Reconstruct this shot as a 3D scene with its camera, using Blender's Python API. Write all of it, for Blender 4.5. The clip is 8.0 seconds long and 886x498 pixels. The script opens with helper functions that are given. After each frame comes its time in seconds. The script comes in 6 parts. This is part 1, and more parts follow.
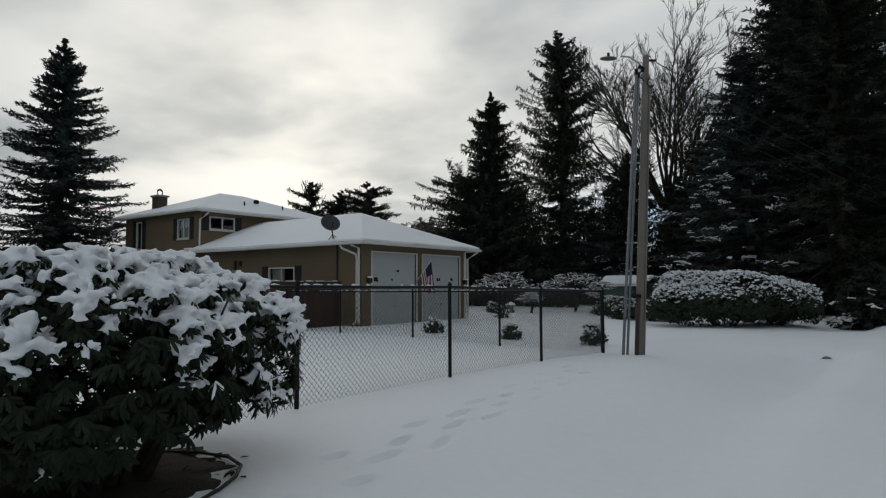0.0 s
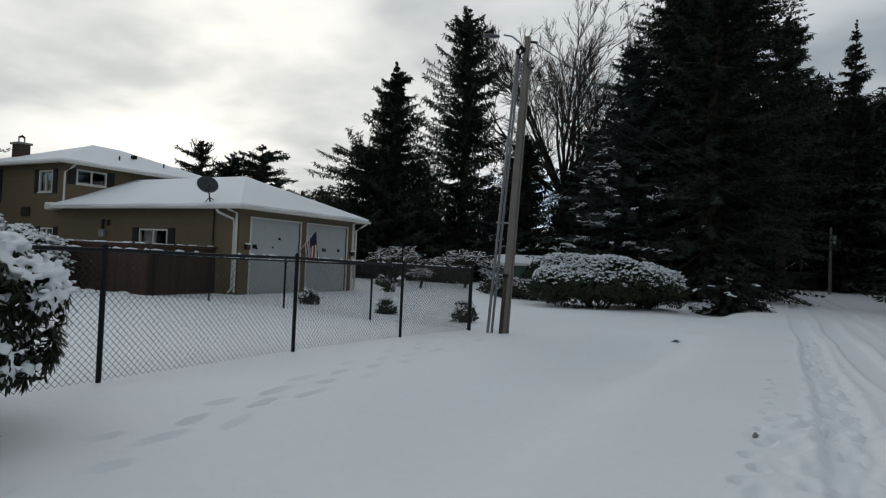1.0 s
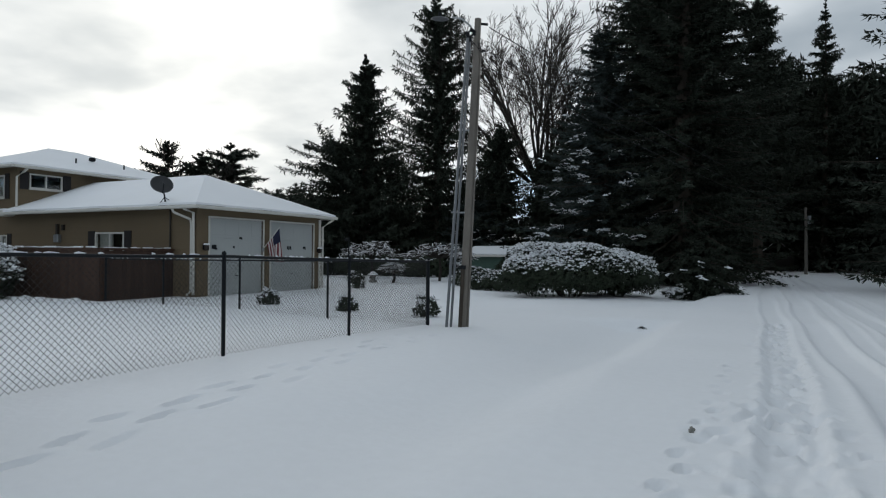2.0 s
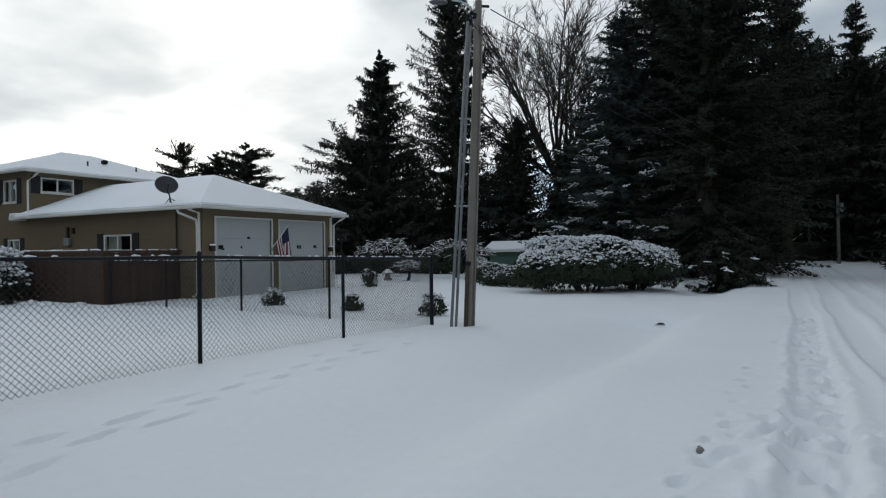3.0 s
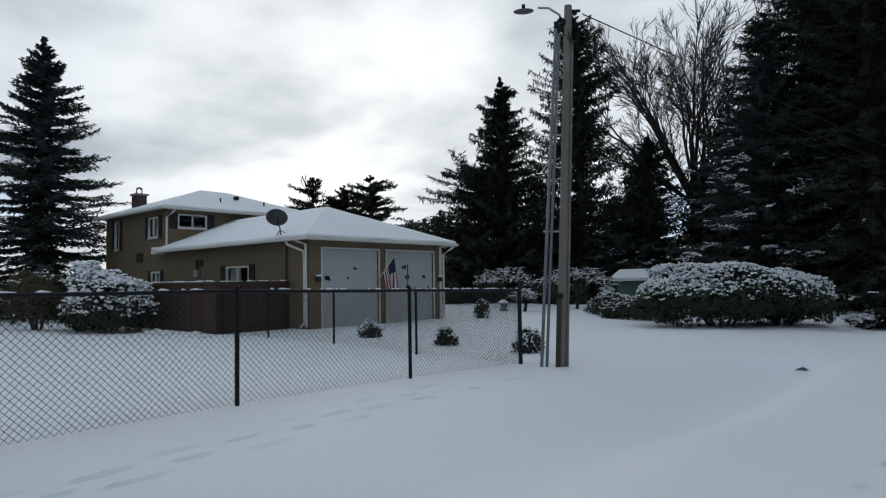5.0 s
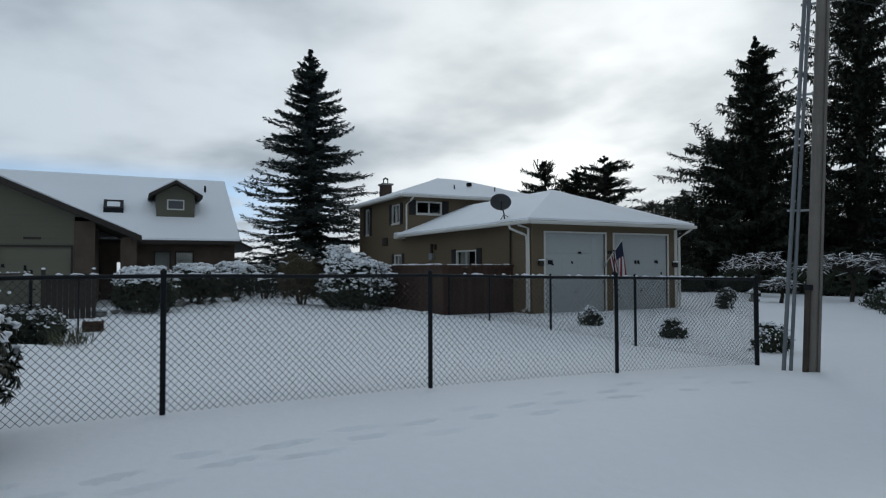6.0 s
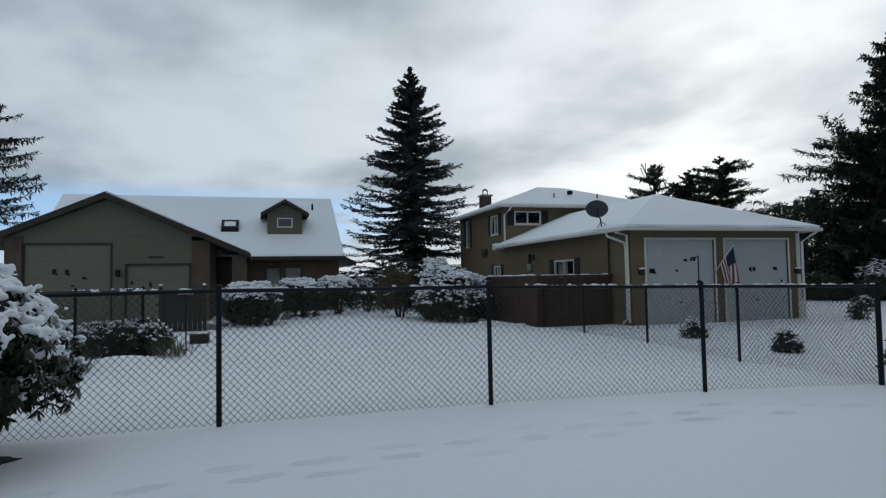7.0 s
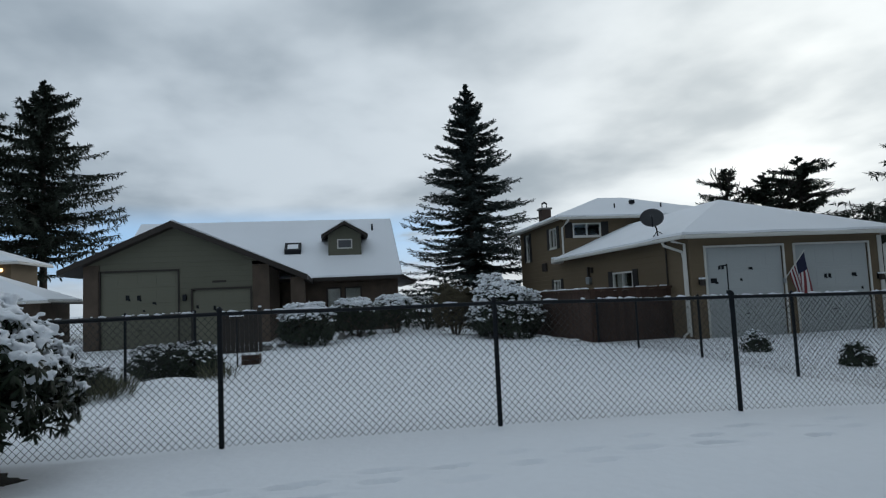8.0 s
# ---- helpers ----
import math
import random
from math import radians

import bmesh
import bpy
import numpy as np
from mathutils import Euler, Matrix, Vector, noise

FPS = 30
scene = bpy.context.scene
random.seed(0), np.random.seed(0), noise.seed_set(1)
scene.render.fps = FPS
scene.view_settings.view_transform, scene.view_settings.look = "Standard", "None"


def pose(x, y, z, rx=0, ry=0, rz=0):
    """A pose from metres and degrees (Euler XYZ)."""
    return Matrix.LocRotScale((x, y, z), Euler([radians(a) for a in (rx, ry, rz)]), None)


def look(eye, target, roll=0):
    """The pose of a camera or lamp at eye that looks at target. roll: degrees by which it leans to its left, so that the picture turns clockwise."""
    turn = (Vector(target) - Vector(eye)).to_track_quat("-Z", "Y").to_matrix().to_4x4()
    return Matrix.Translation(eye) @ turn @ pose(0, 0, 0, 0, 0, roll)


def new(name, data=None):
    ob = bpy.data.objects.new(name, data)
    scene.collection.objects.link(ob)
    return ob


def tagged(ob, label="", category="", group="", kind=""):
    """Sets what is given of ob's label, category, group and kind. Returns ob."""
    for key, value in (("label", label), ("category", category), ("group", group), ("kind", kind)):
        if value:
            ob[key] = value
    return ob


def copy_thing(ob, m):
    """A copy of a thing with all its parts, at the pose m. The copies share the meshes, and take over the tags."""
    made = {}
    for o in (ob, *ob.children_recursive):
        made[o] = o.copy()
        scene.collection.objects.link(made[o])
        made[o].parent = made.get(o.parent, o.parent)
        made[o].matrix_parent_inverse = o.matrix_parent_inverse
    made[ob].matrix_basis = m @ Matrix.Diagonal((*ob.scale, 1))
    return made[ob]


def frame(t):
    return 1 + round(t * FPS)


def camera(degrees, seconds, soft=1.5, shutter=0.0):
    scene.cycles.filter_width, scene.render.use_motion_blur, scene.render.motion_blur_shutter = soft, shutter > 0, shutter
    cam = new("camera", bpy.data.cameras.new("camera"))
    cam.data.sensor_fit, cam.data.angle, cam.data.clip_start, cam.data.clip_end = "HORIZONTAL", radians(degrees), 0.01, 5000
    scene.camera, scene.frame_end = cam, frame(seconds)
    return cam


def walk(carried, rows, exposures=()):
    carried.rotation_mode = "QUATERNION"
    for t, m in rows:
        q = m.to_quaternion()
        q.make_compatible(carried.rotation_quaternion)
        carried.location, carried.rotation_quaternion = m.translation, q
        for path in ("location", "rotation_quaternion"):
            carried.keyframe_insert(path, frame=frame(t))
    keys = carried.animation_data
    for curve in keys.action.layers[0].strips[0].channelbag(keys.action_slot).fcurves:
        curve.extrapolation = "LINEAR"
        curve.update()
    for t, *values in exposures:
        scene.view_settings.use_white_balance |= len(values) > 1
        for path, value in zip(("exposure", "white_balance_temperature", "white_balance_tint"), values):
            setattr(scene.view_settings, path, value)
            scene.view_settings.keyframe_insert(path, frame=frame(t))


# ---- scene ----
cam = camera(70.6, 8.0, soft=1.2)
PATH = [
    (0, (-0.28, -0.054, 1.395), (-1.469, 1.551, 1.509), -0.2),
    (0.5, (0.021, 0.237, 1.42), (-1.114, 1.883, 1.489), 1.5),
    (1, (0.284, 0.628, 1.429), (-0.658, 2.392, 1.463), 2.5),
    (1.5, (0.492, 1.028, 1.407), (-0.388, 2.824, 1.419), 2.5),
    (2.8, (0.740, 2.007, 1.432), (-0.212, 3.766, 1.464), -3.3),
    (3, (0.723, 2.193, 1.407), (-0.245, 3.943, 1.411), -0.7),
    (3.5, (0.827, 2.606, 1.394), (-0.173, 4.337, 1.34), 0.1),
    (4, (0.898, 2.984, 1.413), (-0.151, 4.686, 1.391), -1.2),
    (4.2, (0.916, 3.102, 1.442), (-0.183, 4.772, 1.482), -1.8),
    (5.5, (0.959, 4.06, 1.438), (-0.583, 5.332, 1.516), 0.3),
    (6, (0.983, 4.397, 1.462), (-0.801, 5.299, 1.519), -0.2),
    (6.5, (0.934, 4.778, 1.439), (-0.916, 5.535, 1.518), -1.8),
    (7, (0.973, 5.117, 1.451), (-0.942, 5.685, 1.549), -1.1),
    (7.5, (0.987, 5.539, 1.423), (-0.97, 5.927, 1.554), -2.6),
    (8, (1.004, 5.958, 1.435), (-0.962, 6.295, 1.593), -2.6),
]
walk(cam, [(t, look(eye, target, roll)) for t, eye, target, roll in PATH],
     exposures=[(0, 0.03, 6600, 10), (0.5, 0.08, 6560, 10), (1, 0.18, 6500, 10), (1.5, 0.38, 6420, 10), (3, 0.42, 6260, 10), (4, 0.38, 6170, 10), (5.5, 0.18, 6010, 9), (7, 0.14, 5980, 8), (8, 0.12, 5980, 8)])

# ---------------------------------------------------------------- sky and sun
SUN_AZ, SUN_EL = 50.0, 13.0          # degrees west of +y, degrees above the horizon
sun_dir = Vector((-math.sin(radians(SUN_AZ)) * math.cos(radians(SUN_EL)),
                  math.cos(radians(SUN_AZ)) * math.cos(radians(SUN_EL)), math.sin(radians(SUN_EL))))

world = bpy.data.worlds.new("overcast_sky")
scene.world = world
world.use_nodes = True


def sky_nodes():
    nt = world.node_tree
    n, l = nt.nodes, nt.links
    n.clear()

    def math_node(op, a=None, b=None, c=None):
        m = n.new("ShaderNodeMath")
        m.operation = op
        for i, v in enumerate((a, b, c)):
            if v is None:
                continue
            if isinstance(v, (int, float)):
                m.inputs[i].default_value = v
            else:
                l.new(v, m.inputs[i])
        return m.outputs[0]

    def mix(fac, a, b):
        m = n.new("ShaderNodeMix")
        m.data_type = "RGBA"
        for i, v in ((0, fac), (6, a), (7, b)):
            if isinstance(v, (int, float, tuple)):
                m.inputs[i].default_value = v
            else:
                l.new(v, m.inputs[i])
        return m.outputs[2]

    def ramp(fac, lo, hi):
        m = n.new("ShaderNodeMapRange")
        m.interpolation_type = "SMOOTHSTEP"
        l.new(fac, m.inputs[0])
        m.inputs[1].default_value, m.inputs[2].default_value = lo, hi
        return m.outputs[0]

    co = n.new("ShaderNodeTexCoord")
    nrm = n.new("ShaderNodeVectorMath")
    nrm.operation = "NORMALIZE"
    l.new(co.outputs["Generated"], nrm.inputs[0])
    sep = n.new("ShaderNodeSeparateXYZ")
    l.new(nrm.outputs[0], sep.inputs[0])
    up = math_node("MAXIMUM", sep.outputs[2], 0.0)
    # cloud sheet seen in perspective
    h = math_node("ADD", up, 0.22)
    flat = n.new("ShaderNodeCombineXYZ")
    l.new(math_node("DIVIDE", sep.outputs[0], h), flat.inputs[0])
    l.new(math_node("DIVIDE", sep.outputs[1], h), flat.inputs[1])
    l.new(math_node("MULTIPLY", up, 1.5), flat.inputs[2])
    big = n.new("ShaderNodeTexNoise")
    big.inputs["Scale"].default_value, big.inputs["Detail"].default_value = 1.15, 4.5
    big.inputs["Roughness"].default_value, big.inputs["Distortion"].default_value = 0.46, 0.2
    l.new(flat.outputs[0], big.inputs["Vector"])
    small = n.new("ShaderNodeTexNoise")
    small.inputs["Scale"].default_value, small.inputs["Detail"].default_value = 2.6, 5.0
    l.new(flat.outputs[0], small.inputs["Vector"])
    clouds = ramp(math_node("ADD", math_node("MULTIPLY", big.outputs[0], 0.75), math_node("MULTIPLY", small.outputs[0], 0.25)), 0.36, 0.62)
    # nearness to the veiled sun
    dot = n.new("ShaderNodeVectorMath")
    dot.operation = "DOT_PRODUCT"
    l.new(nrm.outputs[0], dot.inputs[0])
    dot.inputs[1].default_value = sun_dir
    near = math_node("MAXIMUM", dot.outputs["Value"], 0.0)
    wide = math_node("POWER", near, 5.0)
    tight = math_node("POWER", near, 26.0)
    grey = mix(clouds, (0.25, 0.29, 0.325, 1), (0.52, 0.56, 0.585, 1))
    lit = mix(math_node("MULTIPLY", wide, 0.75), grey, mix(clouds, (0.44, 0.47, 0.475, 1), (0.84, 0.84, 0.81, 1)))
    lit = mix(math_node("MULTIPLY", tight, math_node("ADD", 0.25, math_node("MULTIPLY", clouds, 0.55))), lit, (1.15, 1.11, 1.0, 1))
    # clear gaps low over the horizon away from the sun
    clear = n.new("ShaderNodeTexSky")
    clear.sky_type = "NISHITA"
    clear.sun_disc = False
    clear.sun_elevation, clear.sun_rotation = radians(SUN_EL), radians(-SUN_AZ)
    blue = n.new("ShaderNodeVectorMath")
    blue.operation = "SCALE"
    l.new(clear.outputs[0], blue.inputs[0])
    blue.inputs["Scale"].default_value = 0.10
    low = math_node("MULTIPLY", ramp(up, 0.025, 0.07), math_node("SUBTRACT", 1.0, ramp(up, 0.11, 0.16)))
    gap = math_node("MULTIPLY", math_node("MULTIPLY", low, ramp(small.outputs[0], 0.26, 0.44)), math_node("SUBTRACT", 1.0, ramp(near, 0.84, 0.94)))
    # pale band along the horizon
    haze = math_node("SUBTRACT", 1.0, ramp(up, 0.0, 0.10))
    base = mix(math_node("MULTIPLY", haze, 0.55), lit, mix(wide, (0.60, 0.64, 0.66, 1), (1.05, 0.98, 0.84, 1)))
    final = mix(math_node("MULTIPLY", gap, 0.85), base, mix(0.75, blue.outputs[0], (0.30, 0.52, 0.82, 1)))
    bg = n.new("ShaderNodeBackground")
    l.new(final, bg.inputs[0])
    bg.inputs[1].default_value = 1.0
    out = n.new("ShaderNodeOutputWorld")
    l.new(bg.outputs[0], out.inputs[0])


sky_nodes()
sun = new("sun", bpy.data.lights.new("sun", "SUN"))
sun.data.energy, sun.data.angle, sun.data.color = 0.5, radians(25), (1.0, 0.95, 0.86)
sun.matrix_world = look((0, 0, 60), tuple(Vector((0, 0, 60)) - sun_dir))


# ---------------------------------------------------------------- materials
def mat(name, color, rough=0.7, metal=0.0, var=0.25, scale=6.0, fine=40.0, bump=0.1, bump_dist=0.01, spec=0.3, ribs=0.0, rib_depth=0.01, rand=0.0, island=0.0, across="Z"):
    """A worn surface: base colour varied at two scales, fine relief, optional ribs (lap siding, boards)."""
    m = bpy.data.materials.new(name)
    m.use_nodes = True
    nt = m.node_tree
    n, l = nt.nodes, nt.links
    b = n["Principled BSDF"]
    b.inputs["Roughness"].default_value, b.inputs["Metallic"].default_value = rough, metal
    b.inputs["Specular IOR Level"].default_value = spec
    co = n.new("ShaderNodeTexCoord")
    a = n.new("ShaderNodeTexNoise")
    a.inputs["Scale"].default_value, a.inputs["Detail"].default_value = scale / 6.0, 4.0
    f = n.new("ShaderNodeTexNoise")
    f.inputs["Scale"].default_value, f.inputs["Detail"].default_value = fine, 5.0
    for t in (a, f):
        l.new(co.outputs["Object"], t.inputs["Vector"])
    s = n.new("ShaderNodeMath")
    s.operation = "MULTIPLY_ADD"
    l.new(a.outputs[0], s.inputs[0])
    s.inputs[1].default_value = 0.6
    h = n.new("ShaderNodeMath")
    h.operation = "MULTIPLY"
    l.new(f.outputs[0], h.inputs[0])
    h.inputs[1].default_value = 0.4
    l.new(h.outputs[0], s.inputs[2])
    val = s.outputs[0]
    for amount, node, socket in ((rand, "ShaderNodeObjectInfo", "Random"), (island, "ShaderNodeNewGeometry", "Random Per Island")):
        if amount:
            o = n.new(node)
            k = n.new("ShaderNodeMath")
            k.operation = "MULTIPLY_ADD"
            l.new(o.outputs[socket], k.inputs[0])
            k.inputs[1].default_value = amount
            l.new(val, k.inputs[2])
            q = n.new("ShaderNodeMath")
            q.operation = "SUBTRACT"
            l.new(k.outputs[0], q.inputs[0])
            q.inputs[1].default_value = amount / 2
            val = q.outputs[0]
    r = n.new("ShaderNodeMapRange")
    l.new(val, r.inputs[0])
    r.inputs[1].default_value, r.inputs[2].default_value = 0.25, 0.75
    mx = n.new("ShaderNodeMix")
    mx.data_type = "RGBA"
    l.new(r.outputs[0], mx.inputs[0])
    mx.inputs[6].default_value = (*[c * (1 - var) for c in color], 1)
    mx.inputs[7].default_value = (*[min(0.95, c * (1 + var)) for c in color], 1)
    l.new(mx.outputs[2], b.inputs["Base Color"])
    height = f.outputs[0]
    bp = n.new("ShaderNodeBump")
    bp.inputs["Strength"].default_value, bp.inputs["Distance"].default_value = bump, bump_dist
    l.new(height, bp.inputs["Height"])
    last = bp
    if ribs:
        w = n.new("ShaderNodeTexWave")
        w.bands_direction, w.wave_profile = across, "SAW"
        w.inputs["Scale"].default_value = 1.0 / ribs / 3.1832 * 1.0
        l.new(co.outputs["Object"], w.inputs["Vector"])
        rb = n.new("ShaderNodeBump")
        rb.inputs["Strength"].default_value, rb.inputs["Distance"].default_value = 0.8, rib_depth
        l.new(w.outputs[0], rb.inputs["Height"])
        l.new(bp.outputs[0], rb.inputs["Normal"])
        last = rb
    l.new(last.outputs[0], b.inputs["Normal"])
    return m


SNOW = mat("snow", (0.80, 0.82, 0.85), 0.75, var=0.03, scale=3.0, fine=14.0, bump=0.18, bump_dist=0.03, spec=0.2)
GROUND_SNOW = mat("ground_snow", (0.80, 0.82, 0.85), 0.75, var=0.035, scale=2.0, fine=9.0, bump=0.22, bump_dist=0.03, spec=0.2)
TAN = mat("tan_siding", (0.142, 0.108, 0.067), 0.8, var=0.10, scale=4, fine=25, ribs=0.2, rib_depth=0.012)
OLIVE = mat("olive_siding", (0.118, 0.116, 0.086), 0.8, var=0.08, scale=4, fine=25, ribs=0.2, rib_depth=0.01)
BRICK = mat("brown_brick", (0.085, 0.064, 0.048), 0.85, var=0.35, scale=14, fine=30, bump=0.4)
TRIM = mat("white_trim", (0.56, 0.55, 0.51), 0.55, var=0.06, scale=5, fine=30)
DARK_TRIM = mat("dark_brown_trim", (0.030, 0.024, 0.02), 0.6, var=0.2, scale=8)
SHUTTER = mat("black_shutter", (0.018, 0.016, 0.016), 0.6, var=0.2, ribs=0.05, rib_depth=0.008)
DOOR_WHITE = mat("white_garage_door", (0.38, 0.40, 0.395), 0.5, var=0.05, scale=3, fine=18)
DOOR_OLIVE = mat("olive_garage_door", (0.135, 0.133, 0.098), 0.6, var=0.06, scale=3, fine=18)
FENCE_WOOD = mat("stained_fence_wood", (0.046, 0.026, 0.018), 0.75, var=0.3, scale=10, fine=45, bump=0.3, rand=0.35)
POLE_WOOD = mat("weathered_pole_wood", (0.165, 0.150, 0.132), 0.85, var=0.3, scale=9, fine=55, bump=0.5)
BLACK = mat("black_coated_steel", (0.008, 0.010, 0.013), 0.55, var=0.2, scale=12, spec=0.18)
WIRE = mat("black_vinyl_wire", (0.012, 0.013, 0.014), 0.55, var=0.15, spec=0.2)
STEEL = mat("galvanised_steel", (0.30, 0.32, 0.33), 0.5, metal=0.7, var=0.15, scale=12)
RISER = mat("dull_grey_conduit", (0.15, 0.16, 0.17), 0.55, metal=0.2, var=0.2, scale=12)
DISH = mat("grey_dish_paint", (0.085, 0.088, 0.095), 0.55, var=0.1, scale=8)
STONE = mat("grey_stone", (0.22, 0.215, 0.2), 0.9, var=0.25, scale=14, bump=0.5)
CURTAIN = mat("pale_curtain", (0.42, 0.40, 0.36), 0.9, var=0.1, ribs=0.09, rib_depth=0.02, across="Y")
INNER = mat("dim_room", (0.05, 0.047, 0.042), 0.9, var=0.1)
SHED_GREEN = mat("green_shed_board", (0.06, 0.105, 0.085), 0.8, var=0.15)
RED = mat("red_cloth", (0.16, 0.03, 0.035), 0.8, var=0.1)
WHITE_CLOTH = mat("white_cloth", (0.48, 0.47, 0.46), 0.8, var=0.06)
BLUE = mat("blue_cloth", (0.014, 0.016, 0.04), 0.8, var=0.1)
BARK = mat("dark_bark", (0.055, 0.045, 0.036), 0.9, var=0.35, scale=14, bump=0.6, bump_dist=0.02)
TWIG = mat("grey_twig", (0.03, 0.025, 0.021), 0.9, var=0.25, scale=10)
NEEDLE = mat("conifer_needles", (0.033, 0.041, 0.031), 0.8, var=0.35, scale=8, island=0.5, spec=0.1)
NEEDLE_BLUE = mat("blue_spruce_needles", (0.05, 0.064, 0.06), 0.8, var=0.35, scale=8, island=0.5, spec=0.1)
LEAF = mat("rhododendron_leaf", (0.010, 0.016, 0.008), 0.5, var=0.4, scale=10, island=0.6, spec=0.15)
LEAF_SMALL = mat("evergreen_leaf", (0.024, 0.033, 0.02), 0.65, var=0.4, scale=10, island=0.6, spec=0.2)
LEAF_BROWN = mat("brown_hedge_leaf", (0.07, 0.06, 0.036), 0.8, var=0.35, scale=10, island=0.5)
DRY_GRASS = mat("dry_grass", (0.10, 0.10, 0.062), 0.85, var=0.3, island=0.5)
SOIL = mat("wet_leaf_litter", (0.022, 0.019, 0.015), 0.9, var=0.4, scale=18, bump=0.6)
RUBBER = mat("dark_hose", (0.02, 0.022, 0.018), 0.6, var=0.2)
CHIMNEY = mat("chimney_brick", (0.06, 0.04, 0.033), 0.85, var=0.3, scale=20)


def glass_mat():
    m = bpy.data.materials.new("window_glass")
    m.use_nodes = True
    b = m.node_tree.nodes["Principled BSDF"]
    b.inputs["Base Color"].default_value = (0.9, 0.95, 0.95, 1)
    b.inputs["Roughness"].default_value, b.inputs["IOR"].default_value = 0.03, 1.45
    b.inputs["Transmission Weight"].default_value = 1.0
    return m


GLASS = glass_mat()


def lamp_mat():
    m = bpy.data.materials.new("warm_porch_bulb")
    m.use_nodes = True
    b = m.node_tree.nodes["Principled BSDF"]
    b.inputs["Base Color"].default_value = (0.9, 0.75, 0.5, 1)
    b.inputs["Emission Color"].default_value, b.inputs["Emission Strength"].default_value = (1.0, 0.6, 0.25, 1), 3.0
    return m


BULB = lamp_mat()


# ---------------------------------------------------------------- helpers for building
def thing(name, loc, label, category, group="", kind=""):
    ob = new(name)
    ob.location = loc
    ob.empty_display_size = 0.2
    return tagged(ob, label, category, group, kind)


def base_of(ob):
    while ob.parent:
        ob = ob.parent
    return Vector(ob.location)


def link_mesh(name, me, material, parent=None, label=""):
    ob = new(name, me)
    if material:
        for m in (material if isinstance(material, (list, tuple)) else (material,)):
            me.materials.append(m)
    if parent:
        ob.parent = parent
    return tagged(ob, label)


def part(name, bm, material, parent=None, label="", smooth=False):
    """Link a bmesh, drawn in world coordinates, as one mesh under a thing or a part."""
    if parent:
        bmesh.ops.translate(bm, verts=bm.verts, vec=-base_of(parent))
    me = bpy.data.meshes.new(name)
    bm.to_mesh(me)
    bm.free()
    if smooth:
        me.shade_smooth()
    return link_mesh(name, me, material, parent, label)


def arrays(name, verts, faces, material, parent=None, label="", smooth=False):
    """Link vertex and face arrays (all faces with the same number of corners) as one mesh."""
    verts = np.asarray(verts, np.float32)
    if parent:
        verts = verts - np.array(base_of(parent), np.float32)
    faces = np.asarray(faces, np.int32)
    me = bpy.data.meshes.new(name)
    k = faces.shape[1]
    me.vertices.add(len(verts))
    me.vertices.foreach_set("co", verts.ravel())
    me.loops.add(faces.size)
    me.loops.foreach_set("vertex_index", faces.ravel())
    me.polygons.add(len(faces))
    me.polygons.foreach_set("loop_start", np.arange(0, faces.size, k, dtype=np.int32))
    me.polygons.foreach_set("loop_total", np.full(len(faces), k, np.int32))
    me.update(calc_edges=True)
    me.validate()
    if smooth:
        me.shade_smooth()
    return link_mesh(name, me, material, parent, label)


def box(bm, x0, x1, y0, y1, z0, z1, bevel=0.0):
    r = bmesh.ops.create_cube(bm, size=1.0)
    bmesh.ops.transform(bm, matrix=Matrix.Translation(((x0 + x1) / 2, (y0 + y1) / 2, (z0 + z1) / 2)) @ Matrix.Diagonal((abs(x1 - x0), abs(y1 - y0), abs(z1 - z0), 1)), verts=r["verts"])
    if bevel:
        es = {e for v in r["verts"] for e in v.link_edges}
        bmesh.ops.bevel(bm, geom=list(es), offset=bevel, segments=1, affect="EDGES")
    return bm


def boxes(*items, bevel=0.0):
    bm = bmesh.new()
    for it in items:
        box(bm, *it, bevel=bevel)
    return bm


def tube(bm, pts, radii, sides=8, cap=True):
    """A round bar along points."""
    pts = [Vector(p) for p in pts]
    if not isinstance(radii, (list, tuple)):
        radii = [radii] * len(pts)
    rings = []
    for i, p in enumerate(pts):
        d = (pts[min(i + 1, len(pts) - 1)] - pts[max(i - 1, 0)]).normalized()
        a = d.cross(Vector((0, 0, 1)) if abs(d.z) < 0.9 else Vector((1, 0, 0))).normalized()
        b = d.cross(a)
        rings.append([bm.verts.new(p + (a * math.cos(2 * math.pi * k / sides) + b * math.sin(2 * math.pi * k / sides)) * radii[i]) for k in range(sides)])
    for r, s in zip(rings, rings[1:]):
        for k in range(sides):
            bm.faces.new((r[k], s[k], s[(k + 1) % sides], r[(k + 1) % sides]))
    if cap:
        bm.faces.new(rings[0])
        bm.faces.new(rings[-1][::-1])
    bmesh.ops.recalc_face_normals(bm, faces=bm.faces)
    return bm


def prism(bm, loops, close=True):
    """A solid between two polygons with the same number of corners."""
    a, b = ([bm.verts.new(p) for p in lp] for lp in loops)
    n = len(a)
    for k in range(n):
        bm.faces.new((a[k], a[(k + 1) % n], b[(k + 1) % n], b[k]))
    if close:
        bm.faces.new(a[::-1])
        bm.faces.new(b)
    bmesh.ops.recalc_face_normals(bm, faces=bm.faces)
    return bm


def slab(bm, poly, t):
    """A plate of thickness t under the polygon."""
    return prism(bm, ([Vector(p) - Vector((0, 0, t)) for p in poly], poly))


def soften(bm, w, seg=2):
    bmesh.ops.bevel(bm, geom=bm.edges[:], offset=w, segments=seg, affect="EDGES")
    return bm


